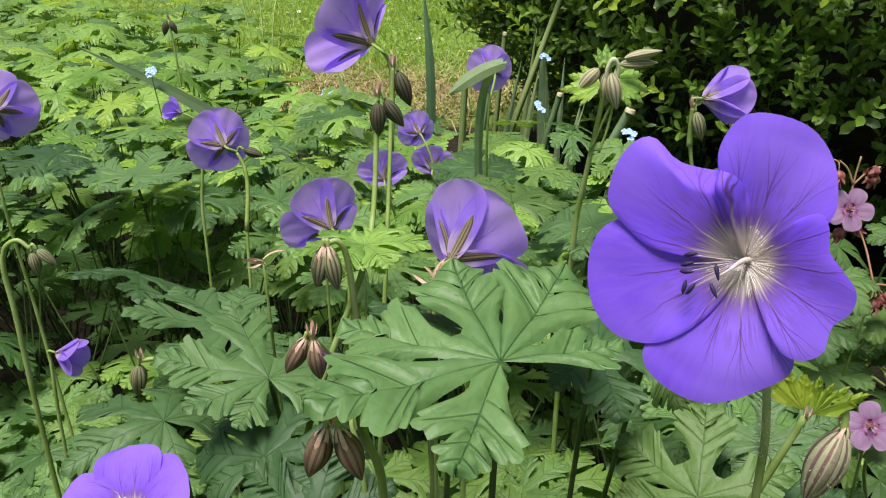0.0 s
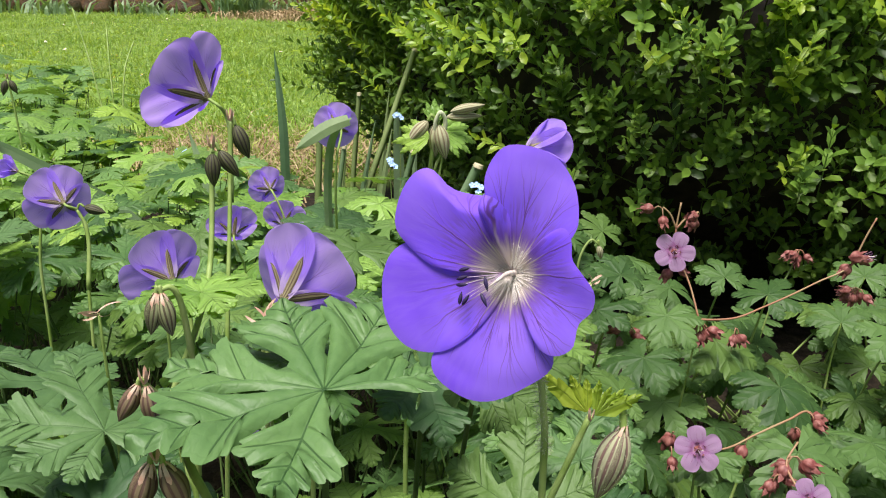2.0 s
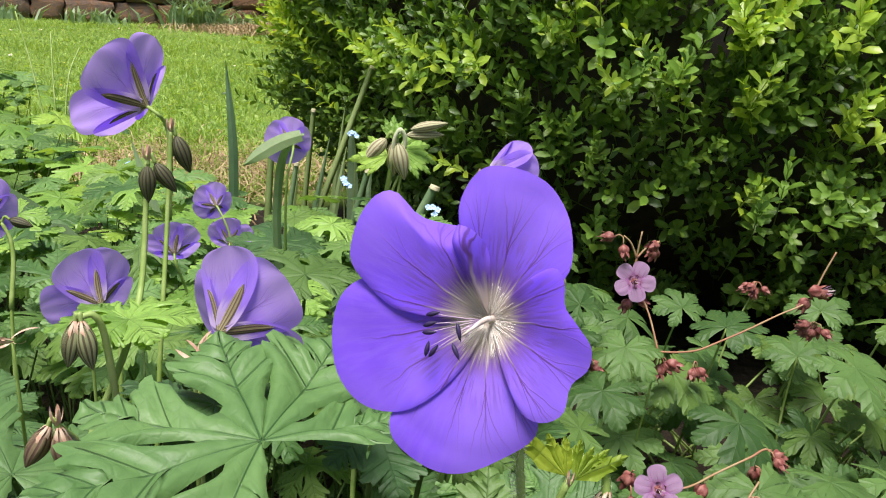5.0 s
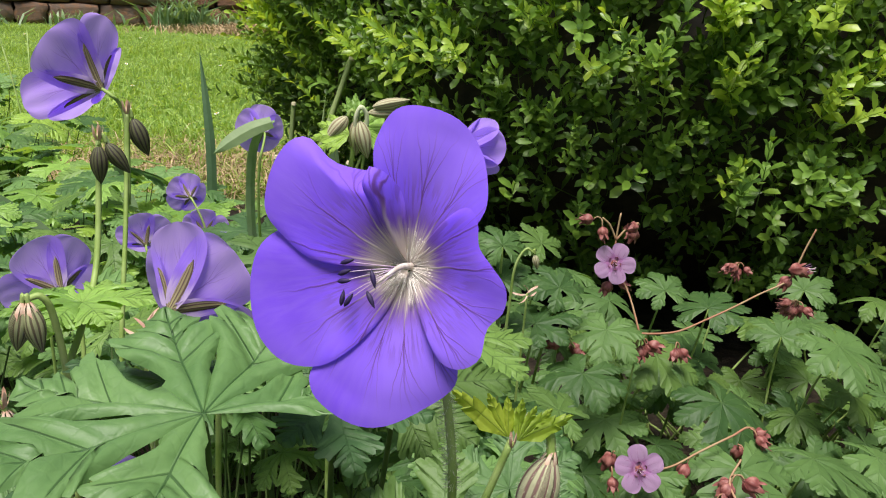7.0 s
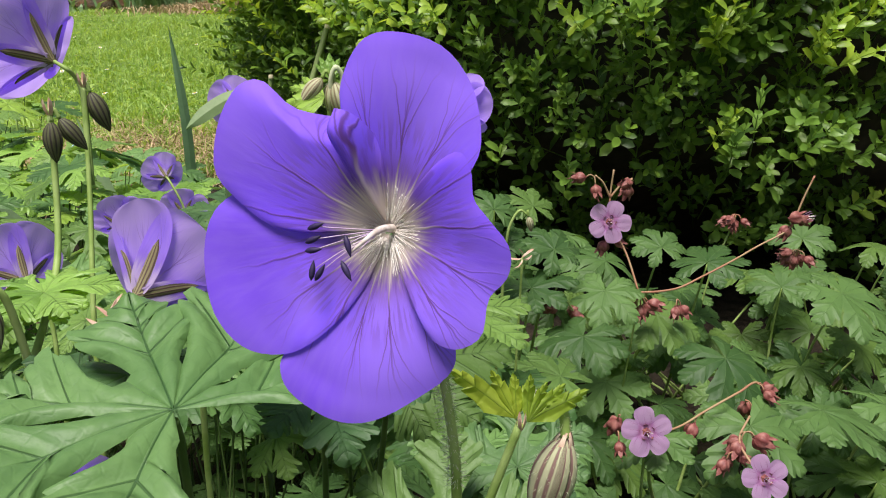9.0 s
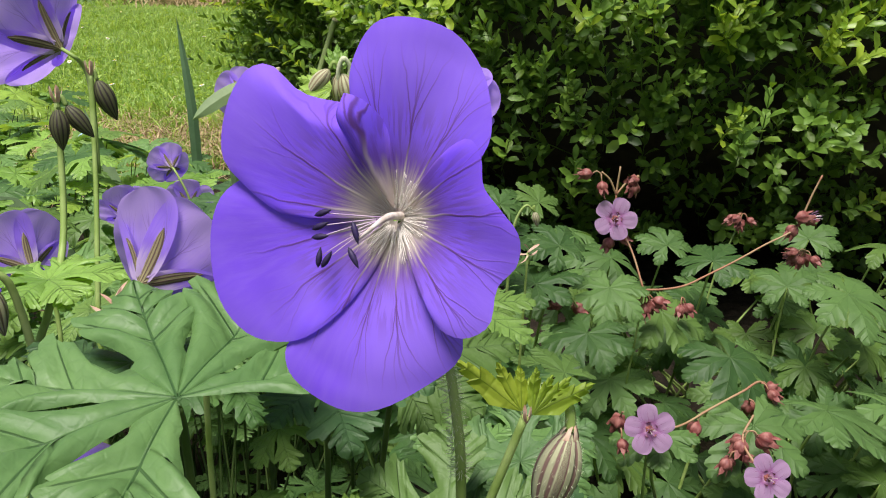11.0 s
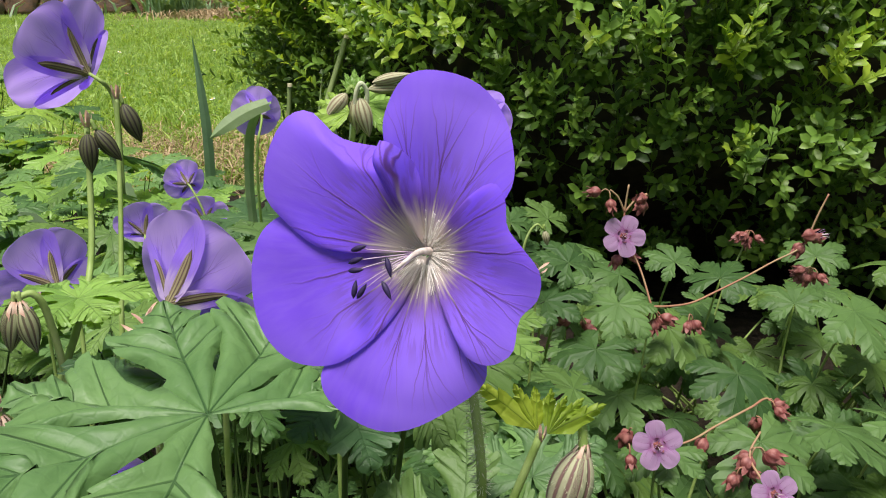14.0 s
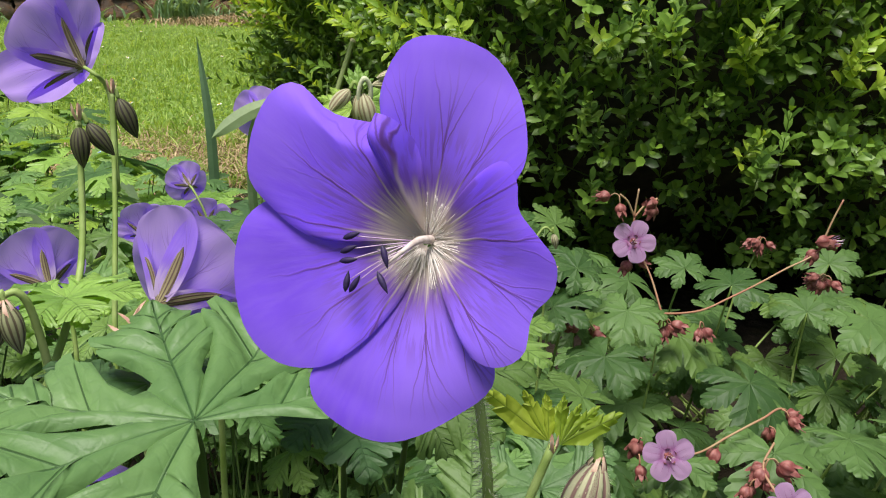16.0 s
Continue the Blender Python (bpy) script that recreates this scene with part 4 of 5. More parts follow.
for k in range(280):
    a = rng.uniform(0, 2 * math.pi)
    r0, r1 = rng.uniform(0.001, 0.0025), rng.uniform(0.0028, 0.0072)
    up = rng.uniform(0.28, 0.5)
    fringe.append(filament((r0 * math.cos(a), r0 * math.sin(a), 0.0015), (r1 * math.cos(a), r1 * math.sin(a), 0.0008 + r1 * up), 0.00006))
fv, ff, fu = joined(fringe)
part("fringe", mesh("fringe", fv, ff, M_WHITE, fu), hero, HM, "white hairy throat")
HSTEM = [HERO - HERO_AXIS * 0.001, HERO - HERO_AXIS * 0.008 + Vector((0, 0, -0.004)), Vector((0.0707, 0.1625, 0.4640)), Vector((0.0722, 0.1612, 0.4521)), Vector((0.0730, 0.1613, 0.4435)), Vector((0.076, 0.19, 0.2)), Vector((0.082, 0.21, 0))]
stem(hero, HSTEM, 0.0007, 0.0010, sides=10)
hairs = []
for k in range(420):
    t = rng.random()
    p = Vector((0.0705, 0.1627, 0.4658)).lerp(Vector((0.0732, 0.1613, 0.4410)), t)
    a = rng.uniform(0, 2 * math.pi)
    d = Vector((math.cos(a), math.sin(a), rng.uniform(-0.3, 0.1)))
    hairs.append(filament(p + d * 0.0009, p + d * rng.uniform(0.0016, 0.0024), 0.00005))
fv, ff, fu = joined(hairs)
part("hairs", mesh("hairs", fv, ff, M_HAIR, fu), hero, label="fine pale hairs on the stem")

# ---------------------------------------------------------------- the other violet blooms
bloom((-0.0375, 0.4360, 0.4843), (-0.70, 0.48, 0.40), 1.3, 20, [(-0.029, 0.437, 0.476), (-0.0275, 0.437, 0.471), (-0.028, 0.43, 0.438), (-0.030, 0.40, 0.37), (-0.05, 0.40, 0.0)], "violet geranium flower seen from behind, tall above the leaves")
bloom((-0.1612, 0.5880, 0.3882), (-0.55, 0.83, 0.05), 1.10, 25, [(-0.1519, 0.5850, 0.3841), (-0.1465, 0.583, 0.365), (-0.146, 0.57, 0.33), (-0.15, 0.58, 0.0)], "violet geranium flower seen from behind with striped sepals")
bloom((-0.0613, 0.4300, 0.3873), (-0.55, 0.78, 0.22), 1.08, 40, [(-0.054, 0.425, 0.379), (-0.052, 0.42, 0.34), (-0.07, 0.44, 0.0)], "violet geranium flower half hidden behind a leaf")
bloom((0.0054, 0.3000, 0.4262), (0.60, 0.78, 0.17), 1.18, 52, [(-0.002, 0.294, 0.418), (-0.003, 0.297, 0.40), (-0.003, 0.30, 0.36), (0.0, 0.33, 0.0)], "violet geranium flower seen from behind above a big leaf")
bloom((-0.0303, 0.7500, 0.3551), (-0.38, 0.90, 0.15), 0.82, 15, [(-0.018, 0.74, 0.33), (-0.015, 0.75, 0.25), (-0.01, 0.76, 0)], "small violet geranium flower seen from behind")
bloom((-0.0184, 0.7400, 0.3241), (0.0, 0.86, 0.50), 0.9, 0, [(-0.006, 0.75, 0.29), (0.0, 0.76, 0)], "violet geranium flower facing away among leaves")
bloom((-0.0530, 0.6450, 0.3450), (-0.15, 0.85, 0.50), 0.95, 50, [(-0.045, 0.65, 0.31), (-0.04, 0.66, 0)], "violet geranium flower facing away among leaves")
bloom((0.0329, 0.6900, 0.4217), (-0.25, 0.94, 0.05), 0.9, 10, [(0.03, 0.67, 0.40), (0.03, 0.69, 0.3), (0.03, 0.7, 0)], "violet geranium flower behind a folded iris leaf")
bloom((-0.2709, 0.5000, 0.4343), (-0.20, 0.94, 0.0), 1.0, 0, [(-0.272, 0.49, 0.41), (-0.272, 0.5, 0.3), (-0.25, 0.5, 0)], "violet geranium flower seen from behind")
bloom((-0.0856, 0.2033, 0.3862), (-0.10, -0.45, 0.85), 0.84, 20, [(-0.085, 0.20, 0.34), (-0.09, 0.22, 0)], "violet geranium flower low among the leaves", facing=True)
bloom((-0.030, 0.285, 0.372), (0.3, 0.5, 0.6), 1.0, 10, [(-0.03, 0.28, 0.355), (-0.03, 0.3, 0)], "violet geranium flower in shade under a big leaf")
bloom((0.1381, 0.4600, 0.4518), (0.84, 0.25, 0.02), 0.98, 10, [(0.1335, 0.459, 0.447), (0.1335, 0.461, 0.43), (0.139, 0.462, 0.40), (0.146, 0.465, 0.34), (0.15, 0.48, 0)], "half-closed lilac geranium flower on a drooping stalk", closed=True)
bloom((-0.236, 0.45, 0.297), (0.93, -0.1, -0.15), 0.72, 30, [(-0.241, 0.45, 0.29), (-0.243, 0.45, 0.25), (-0.25, 0.46, 0)], "half-closed violet geranium flower low among the leaves", closed=True)
bloom((-0.200, 0.62, 0.404), (-0.8, 0.1, 0.3), 0.55, 0, [(-0.192, 0.62, 0.40), (-0.19, 0.61, 0.33), (-0.19, 0.62, 0)], "small opening violet geranium flower", closed=True)


# ---------------------------------------------------------------- bud stalks
def bud_stalk(label, stem_points, buds, bracts=True, drape=False, r0=0.0011, r1=0.0017):
    """A stalk with drooping buds at its head. buds: (hang direction, size, look)."""
    t = thing("geranium_bud_stalk", stem_points[-1], label, "flower bud", "geranium bud stalks")
    stem(t, stem_points, r0, r1)
    head = Vector(stem_points[0])
    if bracts:
        part("bract", BRACT, t, Matrix.Translation(head - Vector((0, 0, 0.001))), "reddish bracts at the joint")
    for hang, size, look_of in buds:
        bud(t, head, hang, size, look_of, drape)
    return t


bud_stalk("upright geranium stalk with two dark drooping buds", [(-0.0285, 0.377, 0.470), (-0.0295, 0.377, 0.455), (-0.031, 0.365, 0.42), (-0.033, 0.345, 0.405), (-0.05, 0.33, 0.36), (-0.08, 0.34, 0.25), (-0.1, 0.36, 0)], [((0.0, -0.05, -1), 0.95, 'dark'), ((0.5, 0, -0.75), 0.9, 'dark')])
bud_stalk("dark drooping bud beside a tall violet flower", [(-0.0265, 0.437, 0.472), (-0.027, 0.436, 0.462), (-0.028, 0.43, 0.43)], [((0.35, 0.0, -1), 1.15, 'dark')])
bud_stalk("arching geranium stalk with two striped brown buds", [(-0.0270, 0.2100, 0.4140), (-0.0255, 0.2110, 0.4200), (-0.0230, 0.2130, 0.4210), (-0.0195, 0.2220, 0.4015), (-0.0165, 0.2330, 0.3785), (-0.0200, 0.2600, 0.0000)], [((-0.35, 0, -1), 1.05, 'brown'), ((0.35, -0.05, -1), 1.05, 'brown')], drape=True)
bud_stalk("geranium stalk with two striped grey-green buds", [(-0.0444, 0.3155, 0.4254), (-0.040, 0.3165, 0.4264), (-0.036, 0.320, 0.41), (-0.040, 0.335, 0.3), (-0.055, 0.35, 0)], [((-0.2, 0, -1), 1.05, 'green'), ((0.18, -0.1, -1), 1.05, 'green')], False, True)
bud_stalk("nodding ribbed geranium bud on a slanting stalk", [(-0.157, 0.386, 0.330), (-0.150, 0.388, 0.330), (-0.12, 0.395, 0.315), (-0.09, 0.42, 0.25), (-0.08, 0.43, 0)], [((-0.15, 0, -1), 1.2, 'green')])
bud_stalk("small nodding bud on an arched stalk", [(0.199, 0.5, 0.379), (0.195, 0.5, 0.382), (0.189, 0.5, 0.374), (0.186, 0.5, 0.35), (0.18, 0.52, 0)], [((0.25, 0, -1), 0.62, 'pale')], False, r0=0.0007, r1=0.0010)
bud_stalk("dark bud beside a violet flower", [(-0.1519, 0.5850, 0.3841), (-0.1465, 0.583, 0.372), (-0.146, 0.57, 0.33)], [((1, -0.2, -0.25), 0.95, 'dark')], False)
bud_stalk("nodding buds on an arched hairy stalk", [(-0.222, 0.42, 0.378), (-0.228, 0.42, 0.383), (-0.236, 0.42, 0.378), (-0.238, 0.42, 0.34), (-0.24, 0.44, 0)], [((0.1, 0, -1), 0.85, 'green'), ((0.6, 0, -0.6), 0.8, 'green')], False)
bud_stalk("tall stalk with a dark bud far back in the bed", [(-0.368, 1.1, 0.41), (-0.365, 1.1, 0.38), (-0.36, 1.1, 0.25), (-0.36, 1.1, 0)], [((-0.3, 0, -1), 1.2, 'dark'), ((0.4, 0, -1), 1.1, 'dark')])
bud_stalk("striped brown bud half hidden by a leaf stalk", [(-0.0473, 0.2900, 0.3976), (-0.0423, 0.3000, 0.3826), (-0.0377, 0.3200, 0.3008), (-0.0400, 0.3300, 0.0000)], [((-0.5, 0, -0.9), 1.0, 'brown'), ((0.1, 0, -1), 1.0, 'brown')], drape=True)
bud_stalk("striped bud on a low stalk behind the leaves", [(0.018, 0.36, 0.395), (0.015, 0.37, 0.37), (0.01, 0.4, 0)], [((-0.8, 0, 0.05), 0.9, 'dark'), ((0.5, 0, -0.7), 0.9, 'dark')])

bud_stalk("drooping bud under a half-closed lilac flower", [(0.132, 0.458, 0.447), (0.1325, 0.459, 0.44), (0.1335, 0.461, 0.425)], [((0.3, -0.1, -1), 1.0, 'green')])
# the cluster with young leaves and pale buds
cl = bud_stalk("leafy geranium stalk with a cluster of pale ribbed buds", [(0.080, 0.428, 0.474), (0.079, 0.429, 0.46), (0.0745, 0.435, 0.42), (0.071, 0.44, 0.388), (0.07, 0.46, 0)], [((0.22, -0.1, -1), 1.15, 'pale'), ((-0.75, 0, -0.85), 1.0, 'pale'), ((0.02, 0.1, -1), 1.1, 'pale')], False)
part("bud", BUDPALE, cl, frame_of((1, 0, 0.2), (0.088, 0.43, 0.478), 20, 1.15) @ Matrix.Diagonal((0.6, 0.6, 1, 1)), "pale striped pointed bud")
part("bud", BUDPALE, cl, frame_of((1, 0.1, 0.02), (0.086, 0.431, 0.475), 60, 1.2) @ Matrix.Diagonal((0.6, 0.6, 1, 1)))
FAN = []
for lobes in ([(14, 0.0145), (33, 0.0108), (54, 0.0088), (80, 0.0096)], [(92, 0.0090), (117, 0.0112), (142, 0.0168)], [(66, 0.0070), (90, 0.0085), (114, 0.0072)]):
    tv, tf, tu = palmate(lobes, HALF_BLADE, 0.46, 0.95, -0.22, 0.5, 70 + len(FAN), puff=0.012)
    FAN.append(mesh("leaf", tv, tf, M_BRIGHT, tu))
THREE = []
for q in range(2):
    tv, tf, tu = palmate([(44, 0.018), (68, 0.021), (92, 0.024), (116, 0.021), (138, 0.017)], HALF_BLADE, 0.45, 1.0, 0.1, 0.3, 80 + q)
    THREE.append(mesh("leaf", tv, tf, M_LEAF_PALE, tu))
part("leaf", THREE[0], cl, frame_of((-0.25, -0.75, 0.6), (0.0765, 0.424, 0.466), 96, 0.85), "young yellow-green leaf")
part("leaf", THREE[1], cl, frame_of((0.35, -0.75, 0.55), (0.083, 0.432, 0.468), -112, 1.0), "young yellow-green leaf")
part("leaf", THREE[1], cl, frame_of((0.1, -0.8, 0.4), (0.080, 0.436, 0.472), -12, 0.55), "young yellow-green leaf")
stem(cl, [(0.0795, 0.4275, 0.466), (0.0800, 0.426, 0.4745), (0.0822, 0.4255, 0.4785), (0.0846, 0.426, 0.4755), (0.0850, 0.427, 0.469)], 0.0010, 0.0012, M_HAIR, "white-hairy arched bud stalk", "bud_stalk")
stem(cl, [(0.0745, 0.432, 0.43), (0.084, 0.43, 0.455), (0.083, 0.43, 0.445), (0.079, 0.43, 0.43)], 0.0007, 0.0007, name="bud_stalk")

# stalk beside the large bloom: fresh leaflets and one fat bud
bb = bud_stalk("geranium stalk with fresh yellow-green leaflets and one fat striped bud", [(0.092, 0.185, 0.436), (0.0865, 0.1855, 0.42), (0.081, 0.186, 0.404), (0.072, 0.19, 0.36), (0.065, 0.2, 0.2), (0.065, 0.21, 0)], [], False, r0=0.0009, r1=0.0013)
part("leaf", FAN[0], bb, frame_of((0.2, -0.85, 0.4), (0.0935, 0.185, 0.436), 0, 1.0), "fresh yellow-green leaflet")
part("leaf", FAN[1], bb, frame_of((-0.2, -0.88, 0.35), (0.0915, 0.186, 0.4365), 0, 1.0), "fresh yellow-green leaflet")
part("leaf", FAN[2], bb, frame_of((0.0, -0.7, 0.6), (0.0925, 0.188, 0.436), 0, 1.0), "fresh yellow-green leaflet")
FAT_BASE, FAT_WAY = Vector((0.1027, 0.187, 0.4305)), Vector((-0.26, 0.02, -1)).normalized()
arch = [Vector((0.093, 0.190, 0.437)), Vector((0.0965, 0.1895, 0.4385)), Vector((0.1002, 0.189, 0.4385)), Vector((0.1022, 0.188, 0.4355)), FAT_BASE + FAT_WAY * 0.0005]
stem(bb, arch, 0.0009, 0.0012, M_STEM, "white-hairy arched bud stalk", "bud_stalk")
part("bract", BRACT, bb, Matrix.Translation((0.092, 0.1845, 0.4345)) @ Matrix.Scale(0.5, 4), "pinkish bracts at the joint")
FAT_POSE = frame_of(FAT_WAY, FAT_BASE, 20, 1.3)
fat = part("bud", BUDFAT, bb, FAT_POSE, "fat striped hairy bud")
draped(fat, FAT_BASE, FAT_WAY, 0.85)
down = []
for k in range(260):
    a, h = rng.uniform(0, 2 * math.pi), rng.uniform(0.03, 0.8)
    r = 0.0036 * math.sin(math.pi * h ** 0.8) ** 0.8
    out = Vector((math.cos(a), math.sin(a), 0))
    p = out * r * 0.98 + Vector((0, 0, 0.018 * h))
    down.append(filament(p, p + out * rng.uniform(0.0003, 0.0008) + Vector((0, 0, rng.uniform(0.0, 0.0005))), 0.00003))
fv, ff, fu = moved(joined(down), FAT_POSE)
part("hairs", mesh("hairs", fv, ff, M_HAIR, fu), fat, label="fine white hairs on the bud")
fuzz = []
for k in range(200):
    q = rng.randrange(4)
    p = arch[q].lerp(arch[q + 1], rng.random())
    d = Vector((rng.uniform(-1, 1), rng.uniform(-1, 1), rng.uniform(-0.6, 0.6))).normalized()
    fuzz.append(filament(p + d * 0.0008, p + d * rng.uniform(0.0015, 0.0022), 0.00004))
fv, ff, fu = joined(fuzz)
part("hairs", mesh("hairs", fv, ff, M_HAIR, fu), bb, label="fine white hairs on the arched stalk")



def remnant(at, foot):
    """A spent flower: dry bracts left on a thin stalk."""
    t = thing("spent_flower", foot, "dry pinkish remains of a geranium flower on a thin stalk", "flower", "spent geranium flowers")
    at = Vector(at)
    stem(t, [at, at.lerp(Vector(foot), 0.2) + Vector((0, 0, -0.01)), foot], 0.0007, 0.0011)
    for k in range(6):
        d = Vector((rng.uniform(-1, 1), rng.uniform(-0.7, 0.7), rng.uniform(-0.3, 0.9)))
        part("dry_bract", DRAPES[k % 2], t, frame_of(d, at, rng.uniform(0, 360), rng.uniform(0.8, 1.2)))


for at, foot in (((-0.084, 0.37, 0.394), (-0.08, 0.40, 0)), ((-0.001, 0.288, 0.420), (0.0, 0.32, 0)), ((-0.060, 0.40, 0.386), (-0.06, 0.43, 0)), ((0.197, 0.5, 0.352), (0.19, 0.52, 0))):
    remnant(at, foot)

# ---------------------------------------------------------------- near leaves of the violet geranium
near_plant = thing("geranium_plant", (0.03, 0.28, 0), "leafy violet geranium with large deeply cut leaves", "plant", "violet geranium plants")


def near_leaf(at, heading, tip, tilt, size, me=None, foot=None, label=""):
    at = Vector(at)
    part("leaf", me or LEAVES[rng.randrange(8)], near_plant, leaf_pose(at, heading, tip, tilt, size), label)
    foot = Vector(foot or (at.x + rng.uniform(-0.03, 0.03), at.y + 0.12, 0.0))
    mid = at.lerp(foot, 0.35) + Vector((0, 0.01, -0.02))
    stem(near_plant, [at - Vector((0, -0.001, 0.0035)), at + Vector((0, 0.006, -0.012)), mid, foot], 0.0010, 0.0015, M_STALK_SHADED, name="leaf_stalk")


BIG_LOBES = [(22, 0.042), (66, 0.062), (106, 0.055), (160, 0.053), (206, 0.060), (254, 0.047)]
bv, bf, bu = palmate(BIG_LOBES, HALF_BROAD, 0.32, 1.16, 0.05, 0.34, 5, puff=0.050)
BIG = mesh("leaf", bv, bf, M_LEAF_BIG, bu)
near_leaf((0.0207, 0.230, 0.4233), 90, 7, 3, 1.0, BIG, (0.012, 0.25, 0), "large pale green deeply lobed leaf")
WHORL = cranesbill_leaf(0.036, 160, 0.12, M_LEAF_PALE, True)
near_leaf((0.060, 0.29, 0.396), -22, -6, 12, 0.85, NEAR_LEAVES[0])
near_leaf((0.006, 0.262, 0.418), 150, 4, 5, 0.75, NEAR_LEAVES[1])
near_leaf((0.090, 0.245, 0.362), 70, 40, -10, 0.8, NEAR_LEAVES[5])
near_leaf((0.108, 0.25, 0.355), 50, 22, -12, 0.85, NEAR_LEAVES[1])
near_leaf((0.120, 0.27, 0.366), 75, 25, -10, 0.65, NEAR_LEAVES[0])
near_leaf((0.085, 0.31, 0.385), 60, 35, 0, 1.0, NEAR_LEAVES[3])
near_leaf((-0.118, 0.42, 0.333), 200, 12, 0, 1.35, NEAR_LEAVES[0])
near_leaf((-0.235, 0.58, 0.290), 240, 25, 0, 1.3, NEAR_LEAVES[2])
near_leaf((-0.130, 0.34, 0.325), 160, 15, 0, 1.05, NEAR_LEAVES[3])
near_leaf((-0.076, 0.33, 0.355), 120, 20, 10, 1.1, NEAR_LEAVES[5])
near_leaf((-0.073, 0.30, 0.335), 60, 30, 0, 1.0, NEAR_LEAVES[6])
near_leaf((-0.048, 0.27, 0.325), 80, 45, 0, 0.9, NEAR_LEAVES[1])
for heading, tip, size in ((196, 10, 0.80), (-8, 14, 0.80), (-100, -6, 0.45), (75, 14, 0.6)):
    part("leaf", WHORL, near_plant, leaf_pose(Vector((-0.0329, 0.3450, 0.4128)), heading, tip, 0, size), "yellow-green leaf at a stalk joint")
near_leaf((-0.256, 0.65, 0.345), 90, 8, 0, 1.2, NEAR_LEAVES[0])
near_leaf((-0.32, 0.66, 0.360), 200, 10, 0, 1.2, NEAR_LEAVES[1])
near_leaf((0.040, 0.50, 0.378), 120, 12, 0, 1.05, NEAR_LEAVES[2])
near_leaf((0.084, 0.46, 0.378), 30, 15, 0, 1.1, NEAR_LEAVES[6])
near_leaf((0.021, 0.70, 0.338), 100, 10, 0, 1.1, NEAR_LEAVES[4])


# ---------------------------------------------------------------- the bed of violet geranium
def canopy(x, y):
    """Height of the leaves over the bed."""
    h = 0.335 - 0.012 * max(0, y - 0.6) + 0.025 * noise.noise((x * 3.0, y * 3.0, 0.3))
    h *= 1 - 0.45 * max(0.0, 1 - ((x + 0.28) / 0.17) ** 2 - ((y - 0.50) / 0.14) ** 2) ** 0.5
    if y > 1.35:
        h -= (y - 1.35) * 0.02
    if x > -0.1 and y > 0.55:
        h -= 0.03
    if x > -0.25 and y > 1.0:
        h -= min(0.14, (y - 1.0) * 0.25)
    return h


def bed_plant(bx, by, count, spread, label):
    t = thing("geranium_plant", (bx, by, 0), label, "plant", "violet geranium plants")
    for k in range(count):
        a, r = rng.uniform(0, 2 * math.pi), spread * math.sqrt(rng.random())
        x, y = bx + r * math.cos(a), by + r * math.sin(a)
        level = rng.random() ** 2.4
        zz = canopy(x, y) * (1 - 0.75 * level) + rng.uniform(-0.02, 0.015)
        if y < 0.42:
            zz = min(zz, 0.30 - 0.8 * max(0, 0.34 - y))
        if ((x + 0.25) / 0.15) ** 2 + ((y - 0.5) / 0.17) ** 2 < 1:
            zz = min(zz, 0.17)
        if -0.06 < x < 0.11 and y < 0.46:
            zz = min(zz, 0.10 + 0.13 * rng.random())
        if -0.08 < x < 0.14 and 0.5 < y < 0.64 and zz < 0.285:
            zz *= 0.45
        if y < 0.38 and x < -0.06 and rng.random() < 0.5:
            continue
        if -0.03 < x < 0.10 and y < 0.33:
            continue
        if y < 0.24 or zz < 0.03 or (x > 0.22 and y < 0.95 and zz > 0.24):
            continue
        at = Vector((x, y, zz))
        heading = rng.choice((math.degrees(a), -90, -90)) + rng.uniform(-70, 70)
        m = leaf_pose(at, heading, rng.uniform(-28, 18), rng.uniform(-16, 16), rng.uniform(0.72, 1.12) * (1.15 if y > 1 else 1.0))
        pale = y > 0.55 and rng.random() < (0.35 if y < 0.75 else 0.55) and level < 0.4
        clear = x > 0.16 and y < 0.58
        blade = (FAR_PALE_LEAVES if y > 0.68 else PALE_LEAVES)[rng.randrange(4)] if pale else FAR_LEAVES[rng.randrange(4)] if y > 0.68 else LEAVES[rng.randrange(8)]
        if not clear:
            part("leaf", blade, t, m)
        if zz < 0.22 and y < 0.46:
            continue
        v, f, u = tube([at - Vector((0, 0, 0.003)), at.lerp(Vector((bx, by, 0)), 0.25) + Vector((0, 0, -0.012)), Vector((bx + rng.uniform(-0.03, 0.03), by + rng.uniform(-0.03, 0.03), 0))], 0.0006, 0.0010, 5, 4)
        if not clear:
            part("leaf_stalk", mesh("leaf_stalk", v, f, M_STALK_SHADED, u), t)


rows = [(-0.02 - 0.17 * i + rng.uniform(-0.05, 0.05), 0.40 + 0.17 * j + rng.uniform(-0.05, 0.05)) for j in range(15) for i in range(-1 - (j < 2), 5 + j)]
for bx, by in rows:
    if bx > 0.26 or bx < -0.75 - 0.42 * (by - 0.8) or (bx > -0.1 and by > 1.05) or by > 1.55 - 1.15 * (bx + 0.2) or by > 2.7:
        continue
    bed_plant(bx, by, 30 if by < 1.0 else 17, 0.15, "leafy violet geranium with deeply cut green leaves")

for bx, by in ((0.0, 0.38), (0.06, 0.37), (0.12, 0.38)):
    bed_plant(bx, by, 22, 0.11, "low leafy violet geranium in the shade of taller leaves")

